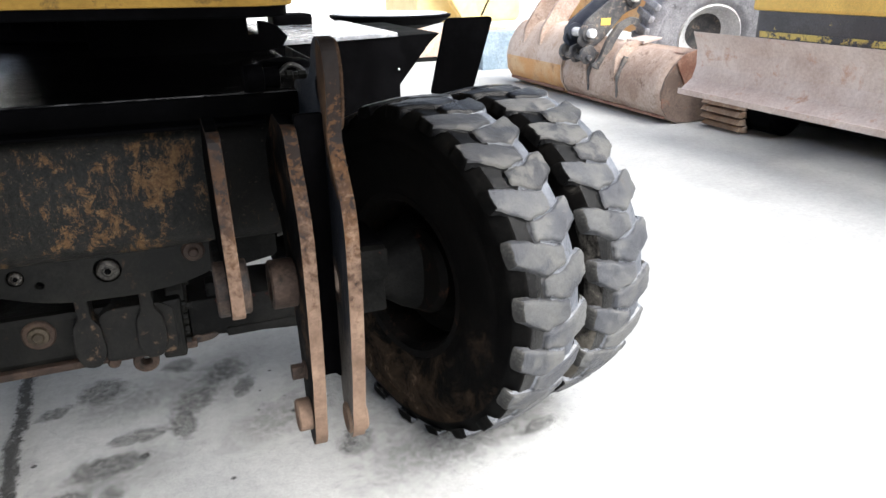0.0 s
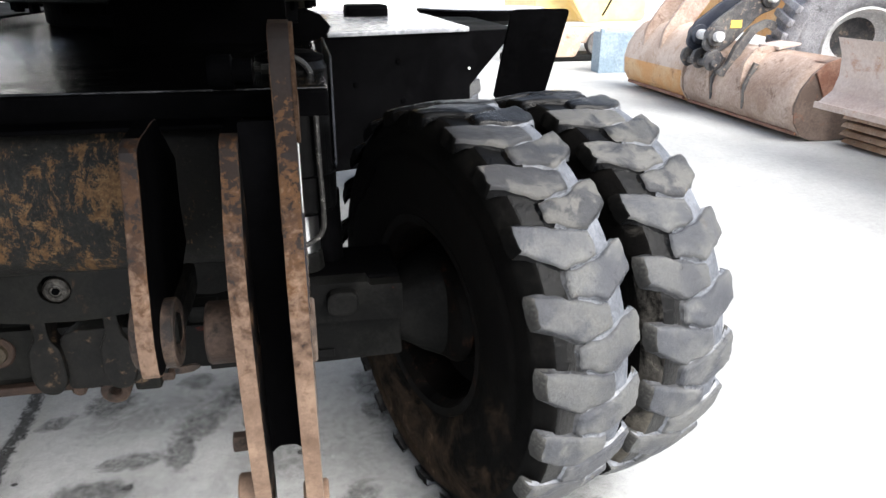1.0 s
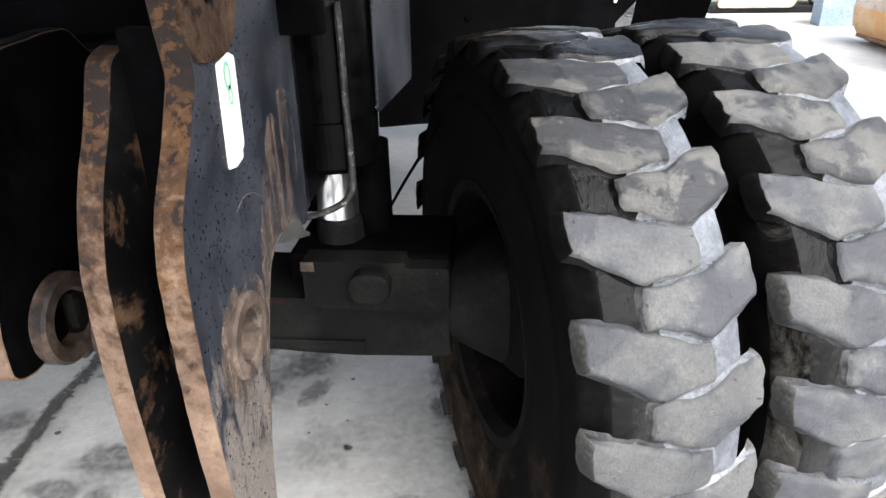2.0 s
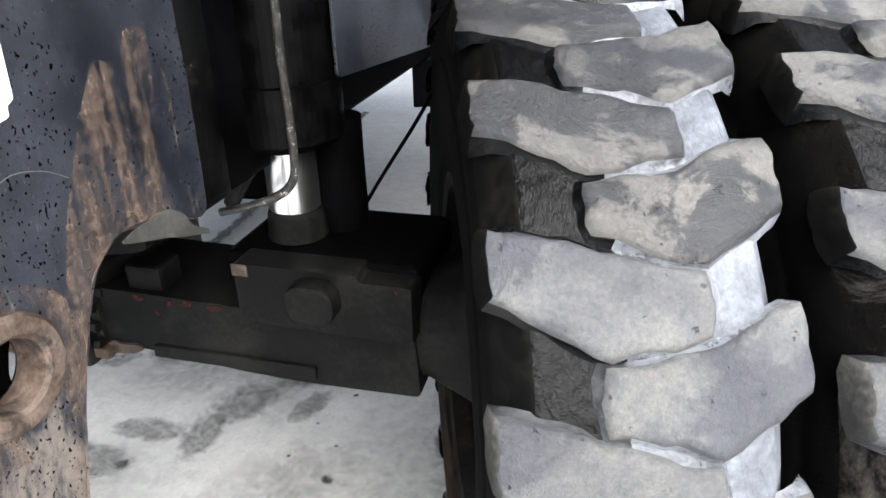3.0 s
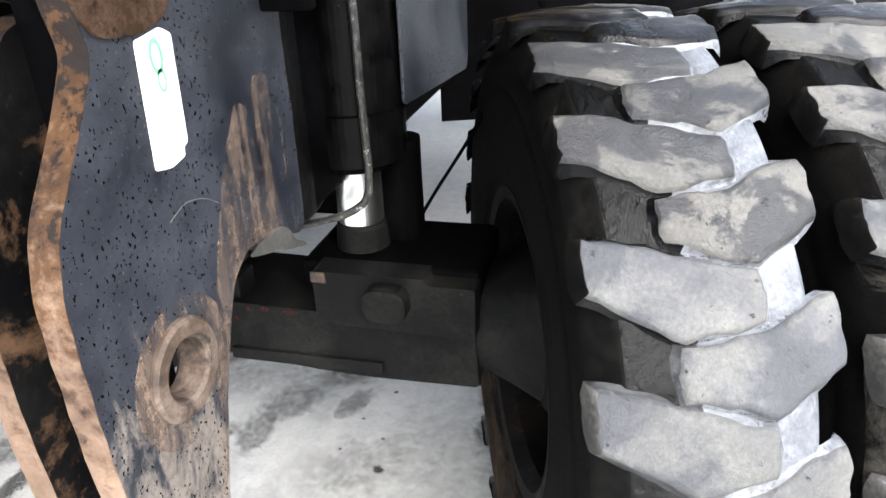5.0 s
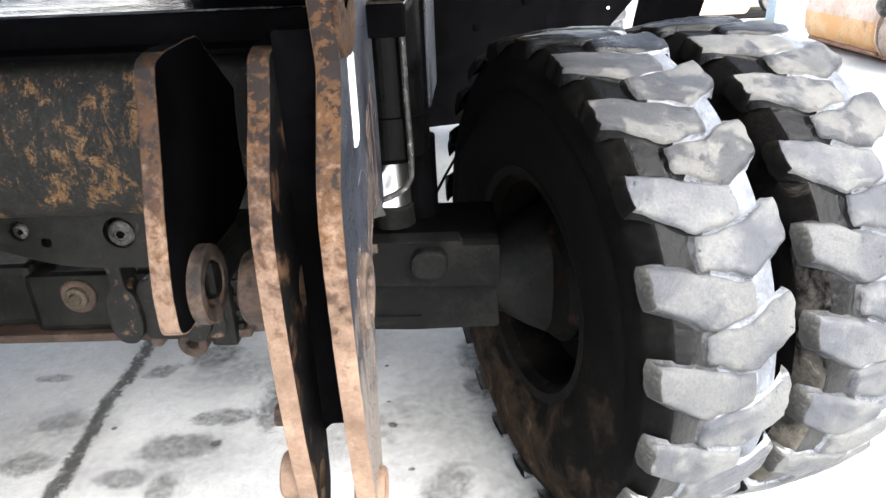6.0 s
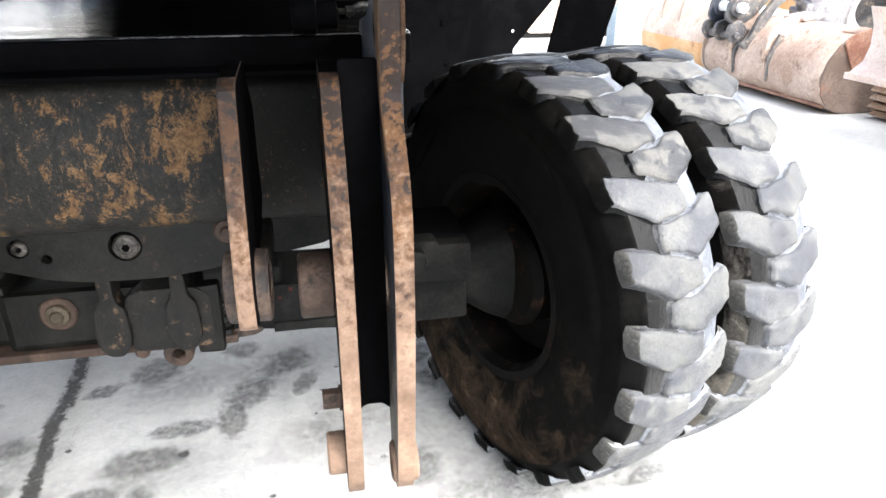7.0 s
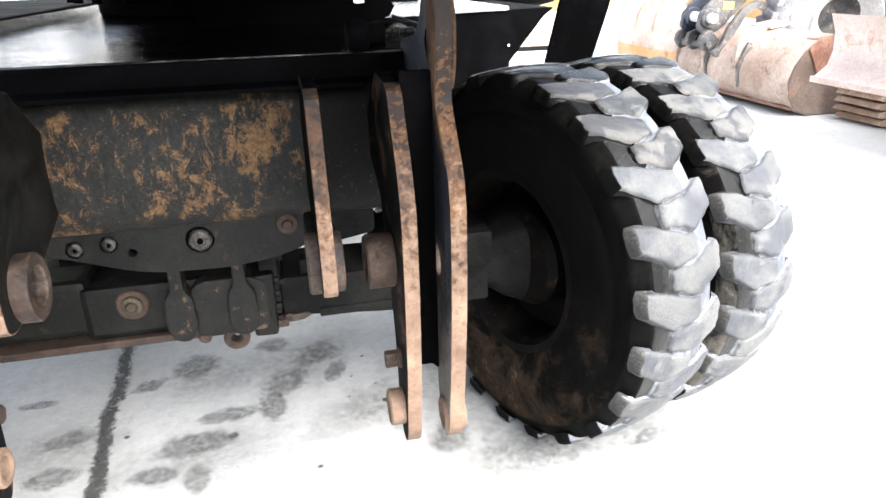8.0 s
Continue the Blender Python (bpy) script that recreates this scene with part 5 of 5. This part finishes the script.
def bucket(name, label, y0, y1, mat, end_mat, lift, tall):
    """A digging bucket lying on its back: bent shell, end plates, lip, ears."""
    ob = tagged(new(name), label, "bucket", "buckets in the yard")
    bm = bmesh.new()
    outer = [(x, z * lift) for x, z in SHELL]
    inner = [(x + 0.02, z * lift + 0.015) for x, z in SHELL]
    outline = outer + inner[::-1]
    rows = []
    for k in range(15):
        y = y0 + (y1 - y0) * k / 14
        rows.append([bm.verts.new((x + 0.006 * noise.noise((x * 3, y * 3, z * 3)), y, z)) for x, z in outline])
    n = len(outline)
    for a, b in zip(rows, rows[1:]):
        for k in range(n):
            bm.faces.new((a[k], a[(k + 1) % n], b[(k + 1) % n], b[k]))
    bm.faces.new(rows[0])
    bm.faces.new(rows[-1][::-1])
    bmesh.ops.recalc_face_normals(bm, faces=bm.faces)
    for f in bm.faces:
        f.material_index = 1 if f.calc_center_median().z < 0.30 * lift else 0
        f.smooth = abs(f.normal.y) < 0.5
    part("shell", bm, [M_bucket if not tall else M_pale, mat], ob)
    end = outer + [(4.42, 0.60 * lift), (4.30, 0.42 * lift), (4.62, 0.20 * lift)]
    for y in (y0 - 0.012, y1 - 0.012):
        part("end_plate", prism(end, "y", y, y + 0.028, 0.004), end_mat, ob, "rusty end plate")
    part("top_strip", prism([(4.10, 0.70 * lift), (4.24, 0.728 * lift), (4.42, 0.60 * lift), (4.38, 0.59 * lift), (4.22, 0.70 * lift)], "y", y0 + 0.02, y0 + 0.16, 0.004), M_rust, ob, "red-brown corner strip")
    if not tall:
        part("side_cutter", prism(rounded([(4.00, 0.62), (4.10, 0.705), (4.24, 0.74), (4.40, 0.60), (4.30, 0.36), (4.18, 0.30)], 0.02, 2), "y", y0 - 0.034, y0 - 0.012, 0.004), M_rust, ob, "red-brown side cutter")
    part("wear_strip", box(3.93, 3.965, y0 + 0.02, y1 - 0.02, 0.055 * lift, 0.085 * lift, 0.006), M_rust, ob)
    for y in (y0 + (y1 - y0) * 0.42, y0 + (y1 - y0) * 0.72):
        if tall:
            ear = rounded([(3.90, 0.46 * lift), (3.93, 0.66 * lift), (4.12, 0.90 * lift), (4.42, 1.16 * lift), (4.60, 1.14 * lift), (4.50, 0.95 * lift), (4.28, 0.70 * lift), (3.99, 0.58 * lift)], 0.05, 3)
        else:
            ear = rounded([(3.875, 0.20 * lift), (3.835, 0.45 * lift), (3.85, 0.62 * lift), (3.95, 0.74 * lift), (4.12, 0.78 * lift), (4.20, 0.71 * lift), (3.99, 0.58 * lift), (3.90, 0.44 * lift)], 0.04, 3)
        if not tall:
            # darker steel here puts the ear's shade into the wedge
            part("gusset", prism([(3.93, 0.62 * lift), (3.845, 0.40 * lift), (3.868, 0.17 * lift), (3.90, 0.40 * lift), (3.98, 0.60 * lift)], "y", y - 0.055, y - 0.02, 0.004), M_link, ob, "tapering gusset with the ear's shade in its dark colour")
        part("ear", prism(ear, "y", y, y + 0.05, 0.006), M_bucket, ob, "grey steel lifting ear")
    if tall:
        part("ear_pin", drum("y", (4.44, 0, 1.06 * lift), 0.05, y0 + (y1 - y0) * 0.38, y0 + (y1 - y0) * 0.80, 0.008, 24), M_steel, ob, "steel pin through the ears")
    return ob


near = bucket("digger_bucket", "wide rusty ditching bucket on the concrete", 3.66, 5.55, M_bucket, M_bend, 1.0, False)
far = bucket("digger_bucket", "orange rusted digging bucket on the concrete", 5.62, 7.1, M_bucket_o, M_pale, 1.2, True)

# quick-hitch link standing in the near bucket
hitch = tagged(new("quick_hitch"), "navy blue quick hitch with steel pins on the bucket", "hitch")
for y, paint in ((4.58, M_link), (4.90, M_navy)):
    cheek = part("cheek", prism(rounded([(3.70, 0.72), (3.84, 0.62), (4.02, 0.72), (4.30, 1.02), (4.52, 1.10), (4.56, 1.30), (4.25, 1.28), (3.78, 0.94)], 0.06, 3), "y", y, y + 0.045, 0.008), paint, hitch)
    for x, z in ((3.84, 0.82), (4.40, 1.20)):
        part("boss", bush("y", (x, y, z), 0.10, 0.05, -0.03, 0.07, 28), paint, cheek, "round pin boss")
for x, z in ((3.84, 0.82), (4.40, 1.20)):
    part("pin", drum("y", (x, 0, z), 0.052, 4.48, 5.04, 0.01, 24), M_steel, hitch, "bright steel pin")
part("cross_plate", prism(rounded([(3.80, 0.60), (3.86, 0.56), (4.30, 0.98), (4.26, 1.03)], 0.015, 2), "y", 4.62, 4.91, 0.006), M_hose, hitch, "dark plate between the cheeks")
for y in (4.50, 4.74, 4.96):
    part("hook_ear", roughened(prism(rounded([(3.72, 0.66), (3.70, 0.56), (3.78, 0.47), (3.88, 0.50), (3.92, 0.62), (3.84, 0.70)], 0.035, 3), "y", y, y + 0.05, 0.01), 0.006, 9), M_link, hitch, "worn grey hook ear")
part("mark", box(3.99, 4.12, 4.572, 4.578, 0.90, 0.98, 0.002), M_yellow, hitch, "small yellow sticker")
part("hook", roughened(drum("y", (3.80, 0, 0.55), 0.036, 4.46, 5.03, 0.01, 20), 0.004, 9), M_link, hitch, "rusty hook shaft")
part("bar", prism(rounded([(3.80, 0.47), (3.90, 0.54), (3.98, 0.74), (4.12, 0.92), (4.30, 1.00), (4.42, 0.96), (4.40, 0.88), (4.30, 0.92), (4.18, 0.86), (4.06, 0.68), (3.98, 0.47), (3.88, 0.42)], 0.04, 4), "y", 4.40, 4.46, 0.008), M_link, hitch, "bent rusty flat bar")
part("lip", prism([(4.16, 0.735), (4.40, 0.775), (4.40, 0.80), (4.16, 0.765)], "y", 3.98, 4.30, 0.004), M_blade, hitch, "pale flat steel plate")


# tracked machine with its blade
crawler = tagged(new("tracked_machine"), "tracked machine with a worn dozer blade and rusty track", "crawler")
blade_prof = [(3.50, 0.44), (3.58, 0.42), (3.68, 0.52), (3.72, 0.66), (3.70, 0.82), (3.62, 0.96), (3.595, 0.965), (3.66, 0.82), (3.675, 0.67), (3.64, 0.55)]
part("blade", prism(blade_prof, "y", -0.6, 3.19, 0.006), M_blade, crawler, "worn curved dozer blade")
part("cutting_edge", box(3.49, 3.515, -0.6, 3.185, 0.42, 0.47, 0.004), M_blade, crawler, "worn cutting edge")
part("blade_arm", box(3.70, 4.6, 1.9, 2.05, 0.40, 0.55, 0.01), M_black, crawler, "black push arm")
for y0, y1 in ((3.03, 3.54), (0.3, 0.85)):
    for k in range(6):
        z = 0.015 + 0.072 * k
        x = 4.16 + (0.035 if k in (0, 5) else 0.0)
        part("track_shoe", roughened(prism([(x, z), (x - 0.055, z + 0.012), (x - 0.02, z + 0.052), (x + 0.05, z + 0.064), (x + 0.07, z)], "y", y0, y1, 0.003), 0.003, 11), M_track, crawler, "rusty track shoe")
    part("track_frame", box(4.24, 7.0, y0 + 0.05, y1 - 0.05, 0.02, 0.44, 0.03), M_hose, crawler, "dark track frame")
part("roller", drum("y", (4.40, 0, 0.24), 0.21, 2.72, 3.02, 0.02, 32), M_black, crawler, "black idler wheel")
part("chassis", box(4.4, 7.2, 0.6, 3.2, 0.50, 0.85, 0.03), M_black, crawler)
part("body", box(4.25, 7.2, -0.4, 3.12, 0.88, 1.16, 0.03), M_scuffed, crawler, "dark blue body with scraped yellow edge")
part("scraped_band", roughened(box(4.235, 4.26, -0.38, 3.05, 0.905, 0.955, 0.004), 0.004, 6), M_scrape, crawler, "scraped yellow band along the body")
# black block added to give the deep shade under the body
part("underbody_shade", prism(rounded([(4.30, 0.50), (4.42, 0.16), (7.1, 0.16), (7.1, 0.50)], 0.05, 3), "y", 0.88, 2.98, 0.02), M_black, crawler, "black underbody block holding the shade between the tracks")
part("body_edge", box(4.22, 7.2, -0.45, 3.16, 1.13, 1.42, 0.03), M_yellow, crawler, "yellow upper body")

# big loose tyre that leans behind the blade
loose = tagged(new("loose_tyre"), "pale grey loose tyre on its rim behind the blade", "tyre")
b = lathe([(-u * 1.2, r * 1.05) for u, r in side_profile] + [(0, 0.57)] + [(u * 1.2, r * 1.05) for u, r in side_profile[::-1]], "x", (0, 0, 0), 60)
t = part("tread", b, M_greyrub, loose, "pale grey rubber", smooth=True)
part("rim", lathe([(-0.12, 0.30), (-0.15, 0.275), (-0.12, 0.25), (-0.05, 0.22), (0.0, 0.165), (0.03, 0.165), (0.05, 0.25), (0.10, 0.29)], "x", (0, 0, 0), 48, True), M_steel, loose, "bright steel rim")
part("wheel_disc", drum("x", (0, 0, 0), 0.17, 0.0, 0.03, 0.004, 40), M_link, loose, "dark dished disc")
for k in range(34):
    a = 2 * math.pi * k / 34
    block = part("tread_block", box(-0.155, 0.155, -0.028, 0.028, 0.565, 0.612, 0.008), M_greyrub, loose)
    block.matrix_basis = Matrix.Rotation(a, 4, "X")
loose.matrix_basis = pose(5.45, 4.95, 0.83, 0, -14, 74) @ Matrix.Scale(1.36, 4)

# far machines: blue skip, yellow loader, orange boom, white van
skip = tagged(new("steel_skip"), "faded blue steel container on the concrete", "container")
part("body", box(4.10, 5.0, 8.42, 8.75, 0.0, 0.60, 0.01), M_blue, skip)
part("rib", box(4.08, 4.14, 8.40, 8.46, 0.0, 0.66, 0.006), M_blue, skip)
loader = tagged(new("tracked_loader"), "yellow loading machine on pale tracks at the yard end", "loader")
part("body", prism(rounded([(3.75, 0.62), (3.75, 1.55), (4.4, 1.9), (5.6, 1.9), (5.9, 1.3), (5.9, 0.62)], 0.15, 4), "y", 10.6, 12.6, 0.04), M_paleyellow, loader)
part("boom", prism(rounded([(4.0, 1.45), (4.55, 0.62), (4.85, 0.62), (4.75, 1.05), (4.35, 1.75)], 0.08, 4), "y", 10.2, 10.45, 0.03), M_paleyellow, loader, "yellow boom foot")
part("track_frame", box(3.2, 5.3, 10.0, 10.5, 0.30, 0.56, 0.04), M_pale, loader, "pale dusty track frame")
part("guard", prism(rounded([(3.2, 0.08), (3.2, 0.48), (4.25, 0.48), (4.40, 0.30), (4.30, 0.08)], 0.05, 3), "y", 9.92, 10.0, 0.02), M_pale, loader, "pale dented side guard")
part("final_drive", bush("y", (4.72, 10.0, 0.30), 0.20, 0.07, -0.08, 0.10, 24), M_link, loader, "dark final drive")
part("track", box(3.1, 5.2, 9.95, 10.55, 0.0, 0.12, 0.03), M_hose, loader, "dark track on the ground")
part("cable", tube([(4.95, 10.15, 1.5), (5.05, 10.12, 1.2), (4.95, 10.14, 0.95), (4.85, 10.16, 0.75)], 0.02, 8), M_hose, loader, "hanging black hose")
digger_arm = tagged(new("boom_arm"), "orange painted excavator boom lying behind the buckets", "boom")
part("beam", prism(rounded([(5.9, 0.75), (6.2, 0.55), (9.8, 0.72), (9.9, 1.15), (6.1, 1.25)], 0.1, 4), "x", 6.1, 6.5, 0.03), M_bucket_o, digger_arm)
part("stand", box(6.0, 6.6, 6.5, 7.1, 0.0, 0.62, 0.02), M_rust, digger_arm)
part("stand", box(6.0, 6.6, 8.8, 9.3, 0.0, 0.72, 0.02), M_rust, digger_arm)
van = tagged(new("white_van"), "white panel van parked behind the machine", "van")
part("body", prism(rounded([(9.0, 0.35), (9.0, 1.0), (9.8, 1.25), (10.3, 2.1), (13.6, 2.15), (13.6, 0.35)], 0.12, 4), "x", -1.2, 0.75, 0.04), M_white, van)
part("windscreen", prism([(9.83, 1.30), (10.27, 2.0), (10.24, 2.02), (9.80, 1.32)], "x", -1.0, 0.55, 0.0), M_glass, van)
part("grille", box(-0.8, 0.4, 8.97, 9.02, 0.72, 0.92, 0.01), M_greyrub, van)
for x in (-1.05, 0.6):
    for y in (9.7, 12.8):
        part("wheel", lathe([(-u * 0.8, r * 0.62) for u, r in side_profile] + [(u * 0.8, r * 0.62) for u, r in side_profile[::-1]], "x", (x, y, 0.345), 32), M_hose, van)

hall = tagged(new("workshop_hall"), "pale long workshop hall beyond the yard", "building")
part("wall", box(-30, 45, 26, 34, 0.0, 6.5, 0.05), M_white, hall)
part("roof", box(-30.4, 45.4, 25.6, 34.4, 6.48, 6.8, 0.05), M_greyrub, hall)

hitch.location = (0, 0.42, 0)
crawler.location = (0.13, -0.05, 0)
# the yard things stand a little farther out, true to the slab's level
for ob in (near, far, hitch, crawler, skip, loader, digger_arm, van):
    ob.matrix_basis = Matrix.Translation((0.745 * 0.033, 1.856 * 0.033, 0)) @ Matrix.Scale(1.033, 4) @ ob.matrix_basis
